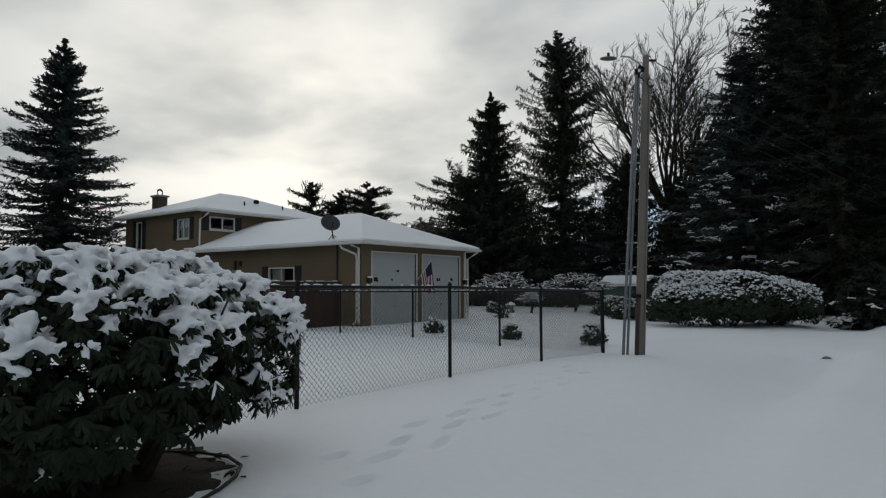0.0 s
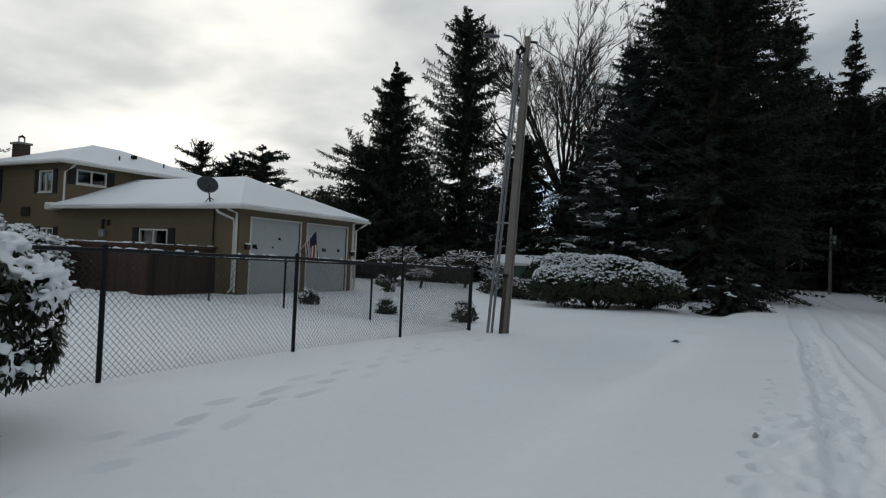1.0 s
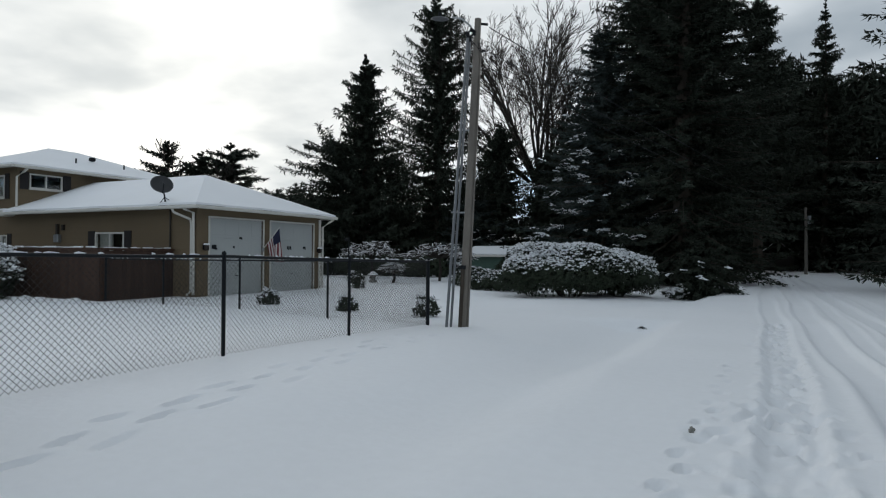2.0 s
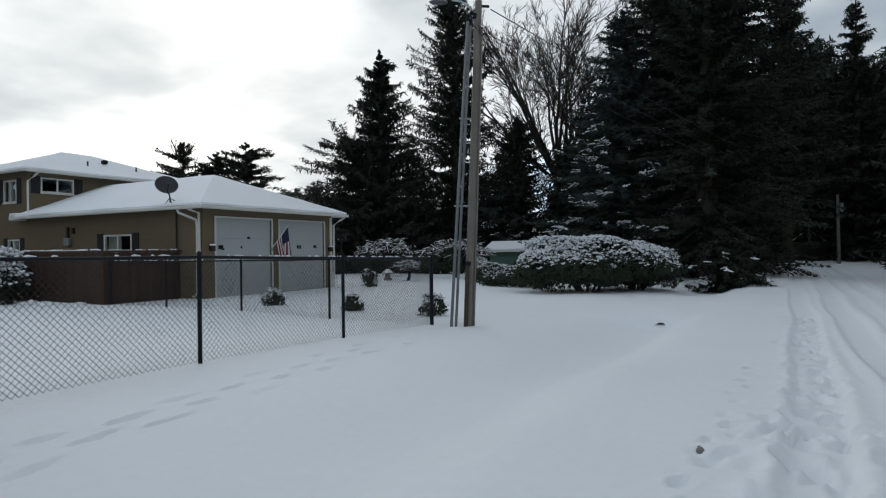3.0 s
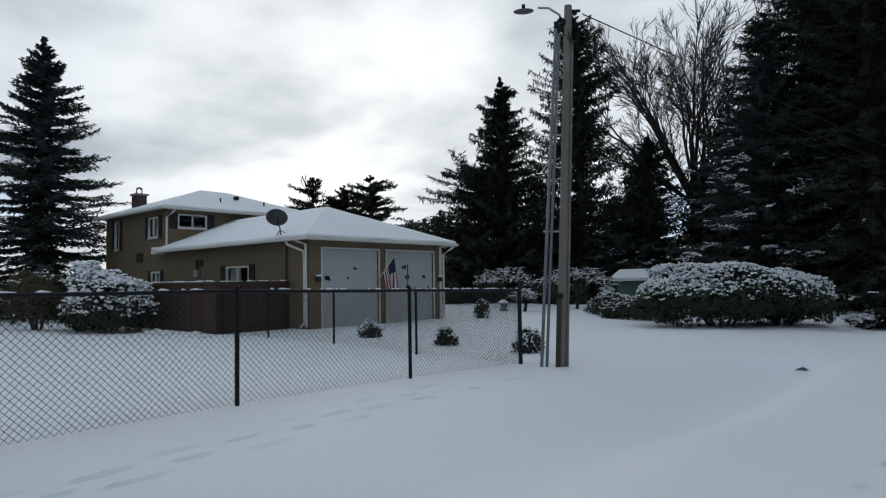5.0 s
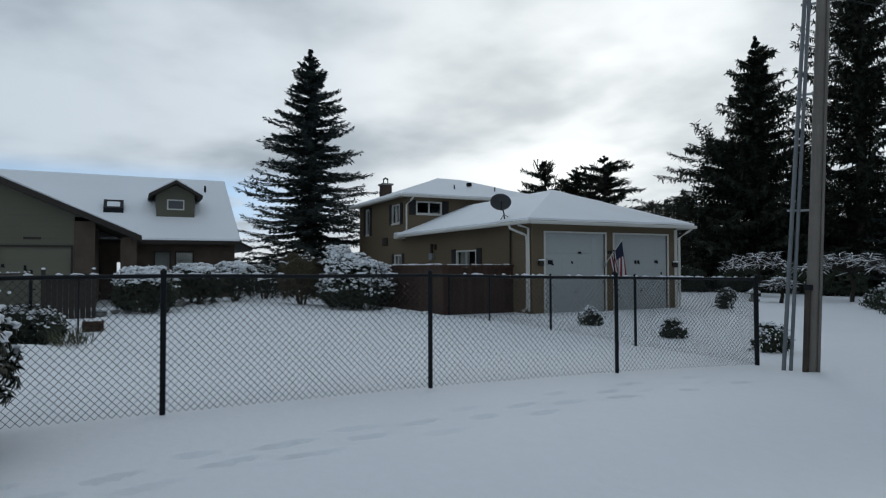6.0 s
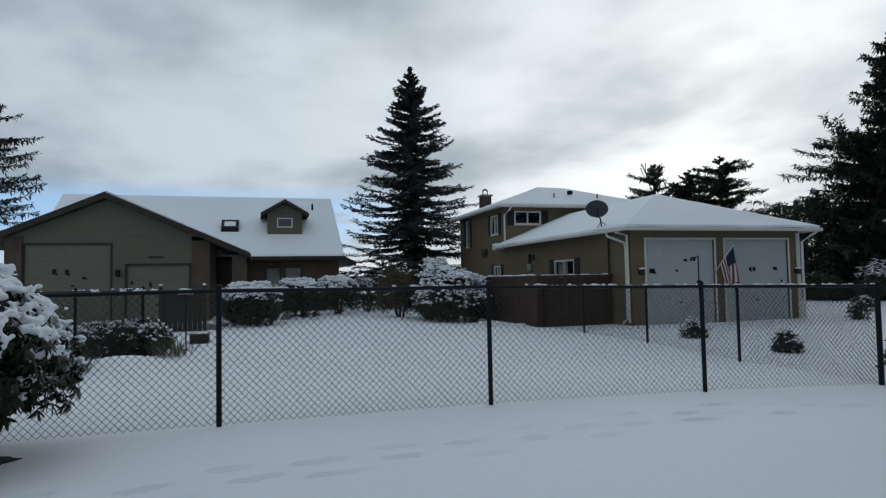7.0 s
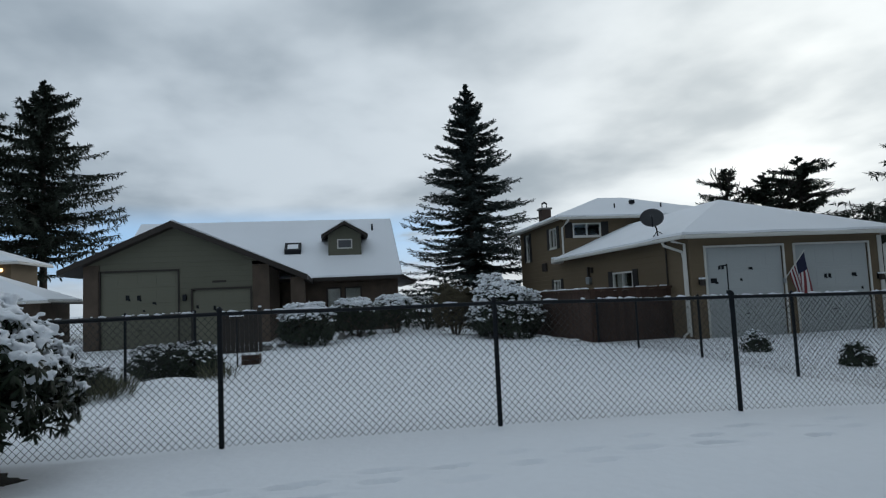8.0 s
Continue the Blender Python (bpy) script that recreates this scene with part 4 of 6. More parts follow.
def conifer_arrays(seed, H, R, z0=0.0, tier=0.42, around=7, steps=12, power=0.6, droop=0.25, lift=0.22, ragged=0.25, frond=0.34, snow=0.0, gap=0.0, hang=0.0, clump=0.0, longest=0.45):
    """Needle sprays and snow of one conifer at the origin: tiers of boughs, each a frond of side sprays."""
    rng = np.random.default_rng(seed)
    tiers = max(6, int((H - z0) / tier))
    u = np.repeat((np.arange(tiers) + 0.5) / tiers, around) + rng.normal(0, 0.25 / tiers, tiers * around)
    u = np.clip(u, 0.0, 0.995)
    n = len(u)
    az = np.tile(np.arange(around) * 2 * math.pi / around, tiers) + np.repeat(np.arange(tiers) * 1.1, around) + rng.normal(0, 0.3, n)
    L = R * (1 - u) ** power * rng.uniform(1 - ragged, 1 + 0.6 * ragged, n)
    if clump:
        wave = np.sin(2.0 * np.cos(az) + 9 * u + seed) * np.sin(2.3 * np.sin(az) + 14 * u + 2 * seed) + 0.6 * np.sin(31 * u + 3 * np.cos(az) + seed)
        L = L * (1 + clump * wave)
    L = np.maximum(L * np.clip((1 - u) / 0.10, 0.05, 1) ** 0.4, 0.06)
    keep = rng.uniform(0, 1, n) > gap * (0.4 + u)
    u, az, L = u[keep], az[keep], L[keep]
    zb = z0 + (H - z0) * u
    dr = droop * rng.uniform(0.4, 1.6, len(u)) * (1 - 0.7 * u) - 0.28 * u ** 3 + rng.normal(0, 0.06, len(u))
    s = (np.arange(steps) + 0.7) / steps
    dirx, diry = np.cos(az), np.sin(az)
    r = L[:, None] * s[None]
    z = zb[:, None] - dr[:, None] * r + lift * r * s[None]
    B, S = r.shape
    pos = np.stack([dirx[:, None] * r, diry[:, None] * r, z], -1)
    tang = unit(np.stack([np.repeat(dirx[:, None], S, 1), np.repeat(diry[:, None], S, 1), np.repeat((-dr)[:, None], S, 1) + 2 * lift * s[None]], -1))
    lat = np.stack([-tang[..., 1], tang[..., 0], 0 * tang[..., 0]], -1)
    bases, alongs, sides, lens, wids = [], [], [], [], []
    kinds = [1, -1, 1, -1, 0] + ([2, 2] if hang else [])
    for sg in kinds:
        jit = rng.normal(0, 0.30, pos.shape)
        if sg == 2:
            out = unit(tang * 0.3 + jit * 1.6 + np.array([0, 0, -1.0]))
            ln = hang * rng.uniform(0.4, 1.2, (B, S)) * np.minimum(1, L[:, None])
        else:
            out = unit(tang * rng.uniform(0.6, 1.0, (B, S, 1)) + lat * sg * rng.uniform(0.7, 1.2, (B, S, 1)) + jit + np.array([0, 0, -0.18]))
            ln = (frond * L[:, None] * (1.12 - 0.85 * s[None]) + 0.05 + 0.12 * np.minimum(1, L[:, None])) * rng.uniform(0.35, 1.15, (B, S)) * (0.7 if sg == 0 else 1.0)
            ln = np.minimum(ln, longest * rng.uniform(0.7, 1.1, (B, S)))
        bases.append((pos + rng.normal(0, 0.03, pos.shape)).reshape(-1, 3))
        alongs.append(out.reshape(-1, 3))
        sides.append(unit(np.cross(out, np.array([0, 0, 1.0]) + 0 * out) + rng.normal(0, 0.45, out.shape)).reshape(-1, 3))
        lens.append(ln.ravel())
        wids.append((0.05 + 0.16 * ln * rng.uniform(0.7, 1.3, ln.shape)).ravel())
    base, along, side, ln, wd = (np.concatenate(a) for a in (bases, alongs, sides, lens, wids))
    v, f = blades(base, along, side, ln, wd, -0.05)
    sv = sf = None
    if snow:
        along_s = np.tile(np.tile(s, B), len(kinds))
        hung = np.repeat(np.array([k == 2 for k in kinds]), B * S)
        patch = 0.5 + 0.5 * np.sin(2.3 * base[:, 0] + 1.3 * base[:, 2]) * np.sin(2.1 * base[:, 1] - 1.7 * base[:, 2])
        pick = (rng.uniform(0, 1, len(base)) < snow * np.clip(1.45 - 2.1 * base[:, 2] / H, 0.01, 1) * np.clip(2.6 * patch - 1.5, 0, 1)) & (along_s > 0.5) & ~hung
        m = int(pick.sum())
        at = np.concatenate([base[pick] + along[pick] * (q * ln[pick])[:, None] * np.array([1, 1, 0.7]) for q in (0.15, 0.5, 0.85, 1.15)])
        sv, sf = lumps(rng, at + np.array([0, 0, 0.05]), rng.uniform(0.03, 0.065, 4 * m), 0.55, ICO1, 0.3)
    return v, f, sv, sf, (zb, dirx, diry, L, dr, lift)


def conifer(name, loc, H, R, label, needle=None, seed=0, trunk=0.22, group="conifers", bare_to=0.0, **kw):
    x, y = loc
    z = gz(x, y)
    t = thing(name, (x, y, z), label, "tree", group)
    v, f, sv, sf, br = conifer_arrays(seed, H, R, z0=max(bare_to, 0.3), **kw)
    off = np.array([x, y, z])
    bm = tube(bmesh.new(), [(x, y, z - 0.2), (x, y, z + H * 0.3), (x + 0.05, y, z + H * 0.7), (x, y, z + H * 0.99)], [trunk * 1.2, trunk * 0.9, trunk * 0.45, 0.02], 10)
    zb, dx, dy, L, dr, lift = br
    for k in range(0, len(zb), 2):
        p = [(x + dx[k] * L[k] * s, y + dy[k] * L[k] * s, z + zb[k] - dr[k] * L[k] * s + lift * L[k] * s * s) for s in (0, 0.5, 0.95)]
        tube(bm, p, [0.03 + 0.01 * L[k], 0.022, 0.008], 3, cap=False)
    part("trunk", bm, BARK, t)
    tagged(arrays("crown", v + off, f, needle or NEEDLE, t, "dark needle sprays"), kind="stuff")
    if sv is not None and len(sv):
        tagged(arrays("crown_snow", sv + off, sf, SNOW, t, "snow lying on the boughs"), kind="stuff")
    return t


def ico(sub):
    bm = bmesh.new()
    bmesh.ops.create_icosphere(bm, subdivisions=sub, radius=1.0)
    v = np.array([p.co[:] for p in bm.verts])
    f = np.array([[q.index for q in p.verts] for p in bm.faces])
    bm.free()
    return v, f


ICO1, ICO2 = ico(1), ico(2)


def lumps(rng, centres, radii, flat=0.5, shape=None, rough=0.25):
    """Soft uneven clods joined into one array pair."""
    bv, bf = shape or ICO2
    n = len(centres)
    v = np.repeat(bv[None], n, 0)
    ph = rng.uniform(0, 6.28, (n, 1, 3))
    bulge = 1 + rough * np.sin(2.2 * v[..., :1] + ph[..., :1]) * np.sin(2.6 * v[..., 1:2] + ph[..., 1:2]) + 0.5 * rough * np.sin(4.1 * v[..., 2:] + 3 * v[..., :1] + ph[..., 2:])
    v = v * bulge
    st = np.stack([rng.uniform(0.75, 1.3, n), rng.uniform(0.75, 1.3, n), np.full(n, flat) * rng.uniform(0.7, 1.2, n)], 1)
    v = v * st[:, None] * np.asarray(radii)[:, None, None] + np.asarray(centres)[:, None]
    f = (bf[None] + (np.arange(n) * len(bv))[:, None, None]).reshape(-1, 3)
    return v.reshape(-1, 3), f


def dome_points(rng, n, rx, ry, h, low=0.15, bump=0.18, fill=0.25):
    """Points and outward normals on an uneven dome, some of them inside it."""
    d = unit(rng.normal(0, 1, (n, 3)))
    d[:, 2] = np.where(d[:, 2] < -low, -d[:, 2], d[:, 2])
    wob = 1 + bump * (np.sin(3.1 * d[:, 0] + 1.7 + 2 * d[:, 2]) * np.sin(3.7 * d[:, 1] + 0.6) + 0.6 * np.sin(6.3 * d[:, 0] + 4 * d[:, 1]) * np.sin(5.2 * d[:, 2] + 1))
    depth = 1 - fill * rng.uniform(0, 1, n) ** 2.2
    p = d * np.array([rx, ry, h]) * (wob * depth)[:, None]
    return p, unit(d / np.array([rx, ry, h])), depth


def shrub(name, loc, rx, ry, h, label, leaf=None, seed=0, rosettes=700, leaves=6, size=0.09, snow=0.5, stems=6, group="garden shrubs", lift=0.35, turn=0.0, flake=0.05, z=None, side_snow=0.25):
    """A leafy evergreen shrub: stems, rosettes of leaves on an uneven dome, snow on those that face up."""
    x, y = loc
    z = gz(x, y) if z is None else z
    rng = np.random.default_rng(seed)
    t = thing(name, (x, y, z), label, "shrub", group)
    off = np.array([x, y, z + h * lift])
    p, nrm, depth = dome_points(rng, rosettes, rx, ry, h * (1 - lift), low=0.75)
    p[:, 2] = np.where(p[:, 2] < 0, p[:, 2] * lift / (1 - lift) * 1.05, p[:, 2])
    c, s = math.cos(turn), math.sin(turn)
    rot = np.array([[c, -s, 0], [s, c, 0], [0, 0, 1]])
    p, nrm = p @ rot.T, nrm @ rot.T
    P = np.repeat(p, leaves, 0)
    N = np.repeat(nrm, leaves, 0)
    rad = unit(np.cross(N, rng.normal(0, 1, N.shape)))
    along = unit(rad * 0.9 + N * rng.uniform(-0.1, 0.7, (len(N), 1)) + np.array([0, 0, -0.35]))
    side = unit(np.cross(along, N) + rng.normal(0, 0.2, N.shape))
    ln = size * rng.uniform(0.7, 1.3, len(P))
    v, f = blades(P + rng.normal(0, size * 0.25, P.shape), along, side, ln, ln * 0.42, 0.06)
    bm = bmesh.new()
    for k in range(stems):
        a = 2 * math.pi * k / stems + rng.uniform(-0.4, 0.4)
        q = [(x + 0.12 * rx * math.cos(a), y + 0.12 * ry * math.sin(a), z - 0.05), (x + 0.35 * rx * math.cos(a), y + 0.35 * ry * math.sin(a), z + h * 0.4), (x + 0.6 * rx * math.cos(a + 0.3), y + 0.6 * ry * math.sin(a + 0.3), z + h * 0.72)]
        tube(bm, q, [0.035, 0.025, 0.01], 5)
    part("stems", bm, BARK, t)
    tagged(arrays("foliage", v + off, f, leaf or LEAF_SMALL, t), kind="stuff")
    if snow:
        up = nrm[:, 2]
        pick = (rng.uniform(0, 1, rosettes) < snow * np.clip((up - 0.1) * 1.5 + side_snow, 0, 1)) & (depth > 0.9)
        k = int(pick.sum())
        if k:
            cc = np.repeat(p[pick] + nrm[pick] * 0.02 + np.array([0, 0, 0.02]), 4, 0)
            cc = cc + rng.normal(0, flake * 0.75, cc.shape) * np.array([1, 1, 0.45])
            sv, sf = lumps(rng, cc, flake * rng.uniform(0.25, 0.85, 4 * k), 0.6, ICO1, 0.3)
            tagged(arrays("snow", sv + off, sf, SNOW, t, "patches of snow on the leaves", smooth=True), kind="stuff")
    return t


def rhododendron():
    """The big rhododendron by the verge, bowed under snow."""
    x, y = -5.0, 2.2
    z = gz(x, y)
    rng = np.random.default_rng(12)
    t = thing("rhododendron", (x, y, z), "large rhododendron with drooping dark leaves under heavy clods of snow", "shrub")
    rx, ry, zc, up, dn = 1.16, 1.42, 0.84, 0.78, 0.68
    n = 3000
    d = unit(rng.normal(0, 1, (n, 3)))
    wob = 1 + 0.10 * np.sin(4.1 * d[:, 0] + 1.2 + 2 * d[:, 2]) * np.sin(4.7 * d[:, 1] + 0.6) + 0.06 * np.sin(8.3 * d[:, 0] + 6 * d[:, 1]) * np.sin(7.2 * d[:, 2] + 1)
    depth = 1 - 0.4 * rng.uniform(0, 1, n) ** 2.2
    box_up = np.sign(d[:, 2]) * np.abs(d[:, 2]) ** 0.8
    flat = np.clip(np.hypot(d[:, 0], d[:, 1]), 0.02, 1) ** 0.75
    hor = unit(d[:, :2]) * flat[:, None]
    p = np.stack([hor[:, 0] * rx, hor[:, 1] * ry, np.where(box_up > 0, box_up * up, box_up * dn)], 1) * (wob * depth)[:, None]
    nrm = unit(d / np.array([rx, ry, np.mean((up, dn))]))
    across = 0.43 * p[:, 0] + 0.9 * p[:, 1]
    keep = ~(p[:, 2] < -0.66 + 0.30 * np.clip((across + 0.15) / 0.4, 0, 1) + 0.09 * np.sin(9 * across))
    p, nrm, depth = p[keep], nrm[keep], depth[keep]
    off = np.array([x, y, z + zc])
    leaves = 9
    axis = unit(nrm * np.array([1, 1, 0.6]) + np.array([0, 0, 0.5]))
    A = np.repeat(axis, leaves, 0)
    P = np.repeat(p, leaves, 0)
    e1 = unit(np.cross(A, np.array([0.3, 0.2, 1.0])))
    e2 = np.cross(A, e1)
    ang = np.tile(np.arange(leaves) * 2 * math.pi / leaves, len(p)) + np.repeat(rng.uniform(0, 6.28, len(p)), leaves)
    rad = e1 * np.cos(ang)[:, None] + e2 * np.sin(ang)[:, None]
    along = unit(rad * 0.60 + A * 0.05 + np.array([0, 0, -0.72]) + rng.normal(0, 0.24, rad.shape))
    side = unit(np.cross(along, A))
    ln = rng.uniform(0.075, 0.125, len(P))
    wd = ln * rng.uniform(0.22, 0.29, len(P))
    # each leaf: a blunt blade folded along its rib, arching out and down
    st, wdt = np.array([0.0, 0.35, 0.75, 1.0]), np.array([0.2, 0.9, 0.95, 0.2])
    curve = 0.30 * st * (1 - st)
    fold = unit(np.cross(side, along))
    fold = fold * np.sign(fold[:, 2:3] + 1e-6)
    rib = P[:, None] + along[:, None] * (st[None] * ln[:, None])[..., None] + (A * ln[:, None])[:, None] * curve[None, :, None]
    w = (wdt[None] * wd[:, None] / 2)[..., None]
    edge = fold[:, None] * w * -0.35
    v = np.stack([rib - side[:, None] * w + edge, rib, rib + side[:, None] * w + edge], 2).reshape(-1, 3)
    q = [(3 * i + j, 3 * i + j + 1, 3 * i + j + 4, 3 * i + j + 3) for i in range(3) for j in range(2)]
    f = (np.array(q)[None] + (np.arange(len(P)) * 12)[:, None, None]).reshape(-1, 4)
    tagged(arrays("leaves", v + off, f, LEAF, t, "drooping leathery dark green leaves", smooth=True), kind="stuff")
    # snow: a broken blanket over the crown, pads on lower whorls, fingers along the leaves that carry it
    wave = np.sin(6.3 * p[:, 1] + 1 + 2 * p[:, 2]) * np.sin(7.1 * p[:, 0] + 5 * p[:, 2]) + 0.6 * np.sin(13 * p[:, 1] - 4 * p[:, 2]) * np.sin(11 * p[:, 2] + 6 * p[:, 0] + 2)
    load = 0.95 * nrm[:, 2] + 0.30 * p[:, 2] / up + 0.72 * wave + rng.normal(0, 0.28, len(p)) + 0.16 + 0.42 * np.clip(-2.2 * p[:, 2], 0, 1)
    heavy = (load > 0.50) & (depth > 0.82)
    hc, hn = p[heavy], np.clip(load[heavy] - 0.60, 0, 0.8)
    m = 7
    c = np.repeat(hc, m, 0) + rng.normal(0, 1, (len(hc) * m, 3)) * np.array([0.042, 0.042, 0.014]) + np.array([0, 0, 0.024])
    size = rng.uniform(0.018, 0.036, len(c)) * np.repeat(0.8 + 0.55 * hn, m)
    pad_v, pad_f = lumps(rng, c, size, 0.72, ICO1, 0.3)
    lit = np.repeat(heavy, leaves) & (rng.uniform(0, 1, len(P)) < 0.55)
    grip = np.concatenate([rib[lit][:, k] * (1 - u) + rib[lit][:, k + 1] * u for k, u in ((0, 0.3), (0, 0.9), (1, 0.3), (1, 0.6))]) + np.array([0, 0, 0.006])
    fin_v, fin_f = lumps(rng, grip, rng.uniform(0.010, 0.016, len(grip)), 0.8, ICO1, 0.2)
    sv, sf = np.concatenate([pad_v, fin_v]), np.concatenate([pad_f, fin_f + len(pad_v)])
    clods = tagged(arrays("snow_load", sv + off, sf, SNOW, t, "heavy blanket and clods of snow"), kind="stuff")
    fuse = clods.modifiers.new("fuse", "REMESH")
    fuse.mode, fuse.voxel_size, fuse.use_smooth_shade = "VOXEL", 0.015, True
    ease = clods.modifiers.new("ease", "SMOOTH")
    ease.factor, ease.iterations = 0.5, 3
    # dusting on the lower leaves
    dust = ~np.repeat(heavy, leaves) & (rng.uniform(0, 1, len(P)) < np.clip(-0.05 + 0.35 * np.repeat(wave, leaves), 0.0, 0.4)) & (np.repeat(depth, leaves) > 0.9) & (P[:, 2] > -0.2)
    w = (np.array([0.3, 0.75, 0.7, 0.1])[None] * wd[dust][:, None] / 2)[..., None]
    top = rib[dust] + np.array([0, 0, 0.010])
    low = side[dust][:, None] * w
    sv = np.stack([top - low - np.array([0, 0, 0.006]), top + np.array([0, 0, 0.004]), top + low - np.array([0, 0, 0.006])], 2).reshape(-1, 3)
    sf = (np.array(q)[None] + (np.arange(int(dust.sum())) * 12)[:, None, None]).reshape(-1, 4)
    tagged(arrays("leaf_snow", sv + off, sf, SNOW, t, "flecks of snow on the lower leaves", smooth=True), kind="stuff")
    for i in range(13):
        a = 2 * math.pi * i / 13 + rng.uniform(-0.3, 0.3)
        q = [(x + 0.18 * math.cos(a), y + 0.25 * math.sin(a), z - 0.1), (x + 0.38 * math.cos(a), y + 0.5 * math.sin(a), z + 0.35), (x + 0.75 * rx * math.cos(a + 0.2), y + 0.75 * ry * math.sin(a + 0.2), z + 0.9), (x + 0.85 * rx * math.cos(a + 0.3), y + 0.85 * ry * math.sin(a + 0.3), z + 1.3)]
        part("stem", tube(bmesh.new(), q, [0.05, 0.035, 0.02, 0.008], 6), BARK, t)
    # fallen leaves and bare soil showing under the crown
    k = 150
    a = rng.uniform(0, 2 * math.pi, k)
    rr = np.sqrt(rng.uniform(0, 1, k)) * 0.9
    b = np.stack([x + 0.1 + rr * np.cos(a), y + 0.1 + rr * np.sin(a), np.zeros(k)], 1)
    b[:, 2] = ground_z(b[:, 0], b[:, 1]) + 0.012
    al = unit(np.stack([rng.normal(0, 1, k), rng.normal(0, 1, k), rng.normal(0.05, 0.12, k)], 1))
    v, f = blades(b, al, unit(np.cross(al, np.array([0, 0, 1.0]))), rng.uniform(0.04, 0.13, k), rng.uniform(0.02, 0.06, k), 0.05)
    tagged(arrays("leaf_litter", v, f, SOIL, t, "dark fallen leaves on the snow"), kind="stuff")


def soil_bed():
    """Bare dark soil and litter that the big shrub has kept free of snow, with a ragged rim."""
    rng = np.random.default_rng(31)
    cx, cy = -5.0, 2.15
    rings, spokes = 14, 72
    a = np.arange(spokes) * 2 * math.pi / spokes
    rim = 1 + 0.10 * np.sin(3 * a + 1) + 0.07 * np.sin(7 * a) + 0.05 * np.sin(13 * a + 2) + rng.normal(0, 0.035, spokes)
    r = (np.arange(rings + 1) / rings)[:, None] * rim[None]
    X, Y = cx + 0.78 * r * np.cos(a)[None], cy + 0.95 * r * np.sin(a)[None]
    Z = ground_z(X, Y) + 0.016 * (1 - (np.arange(rings + 1) / rings)[:, None] ** 6) + rng.uniform(0, 0.008, X.shape) - 0.004 * (np.arange(rings + 1) == rings)[:, None]
    i = np.arange((rings + 1) * spokes).reshape(rings + 1, spokes)
    n = np.roll(i, -1, 1)
    f = np.stack([i[:-1].ravel(), i[1:].ravel(), n[1:].ravel(), n[:-1].ravel()], 1)
    ob = arrays("soil_bed", np.stack([X.ravel(), Y.ravel(), Z.ravel()], 1), f, SOIL, None, smooth=True)
    tagged(ob, "dark bare soil and leaf litter under the rhododendron", "soil", kind="structure")


def hose():
    h = thing("garden_hose", (-4.4, 2.8, 0.0), "dark garden hose half buried in snow", "hose")
    pts = [(-5.4, 2.85, 0.03), (-5.05, 2.98, 0.05), (-4.7, 3.02, 0.05), (-4.4, 2.92, 0.05), (-4.18, 2.72, 0.05), (-4.05, 2.5, 0.04), (-3.98, 2.3, 0.03), (-3.96, 2.1, 0.02)]
    part("tube", tube(bmesh.new(), [(a, b, c + gz(a, b) - 0.02) for a, b, c in pts], 0.013, 8), RUBBER, h)


rhododendron()
soil_bed()
hose()

# shrubs of the yard, the drive and the neighbour's beds
shrub("big_shrub", (-5.8, 24.9), 2.7, 1.7, 1.95, "broad domed evergreen shrub dusted with snow", seed=21, rosettes=6500, leaves=6, size=0.10, snow=1.0, flake=0.06, lift=0.42, turn=0.45, stems=14, side_snow=0.05)
shrub("big_shrub", (-4.3, 26.4), 1.6, 1.3, 1.75, "rounded evergreen shrub whitened by snow beside another", seed=20, rosettes=2400, leaves=6, size=0.10, snow=1.0, flake=0.06, lift=0.42, stems=8, side_snow=0.4)
shrub("low_shrub", (-9.3, 26.6), 1.5, 0.8, 0.85, "low snowy shrub beside the big one", seed=22, rosettes=900, size=0.11, snow=0.8, flake=0.045, side_snow=0.1)
shrub("low_shrub", (-11.2, 28.3), 1.1, 0.8, 0.9, "low snowy shrub beside the big one", seed=23, rosettes=700, size=0.11, snow=0.8, flake=0.045, side_snow=0.1)
shrub("rounded_shrub", (-20.9, 11.9), 1.25, 1.3, 1.95, "rounded evergreen shrub thick with snow by the board fence", seed=24, rosettes=1900, size=0.11, snow=0.95, flake=0.085, side_snow=0.45)
shrub("rounded_shrub", (-22.9, 12.0), 1.0, 0.9, 2.25, "taller rounded shrub topped with snow behind another", seed=25, rosettes=1300, size=0.11, snow=0.9, flake=0.09, side_snow=0.1)
shrub("brown_hedge", (-23.3, 10.5), 0.8, 0.95, 1.95, "clipped brownish hedge bare of snow on its side", leaf=LEAF_BROWN, seed=26, rosettes=2600, leaves=7, size=0.08, snow=0.05, flake=0.05, lift=0.62, stems=12, side_snow=0.0)
shrub("bed_shrub", (-20.3, 4.95), 0.95, 0.95, 1.3, "domed dark shrub capped with snow", seed=27, rosettes=1200, size=0.1, snow=0.95, flake=0.09, side_snow=-0.28)
shrub("bed_shrub", (-22.7, 6.6), 0.85, 0.9, 1.4, "domed dark shrub on bare stems capped with snow", seed=28, rosettes=1100, size=0.1, snow=0.9, flake=0.08, lift=0.6, side_snow=-0.28)
shrub("bed_shrub", (-25.4, 8.3), 0.85, 0.85, 1.5, "domed dark shrub on bare stems capped with snow", seed=29, rosettes=1100, size=0.1, snow=0.95, flake=0.09, lift=0.62, side_snow=-0.28)
shrub("bed_shrub", (-27.6, 9.9), 0.8, 0.8, 1.5, "tall loose shrub with bare tips", seed=30, rosettes=420, size=0.1, snow=0.4, flake=0.05, lift=0.5)
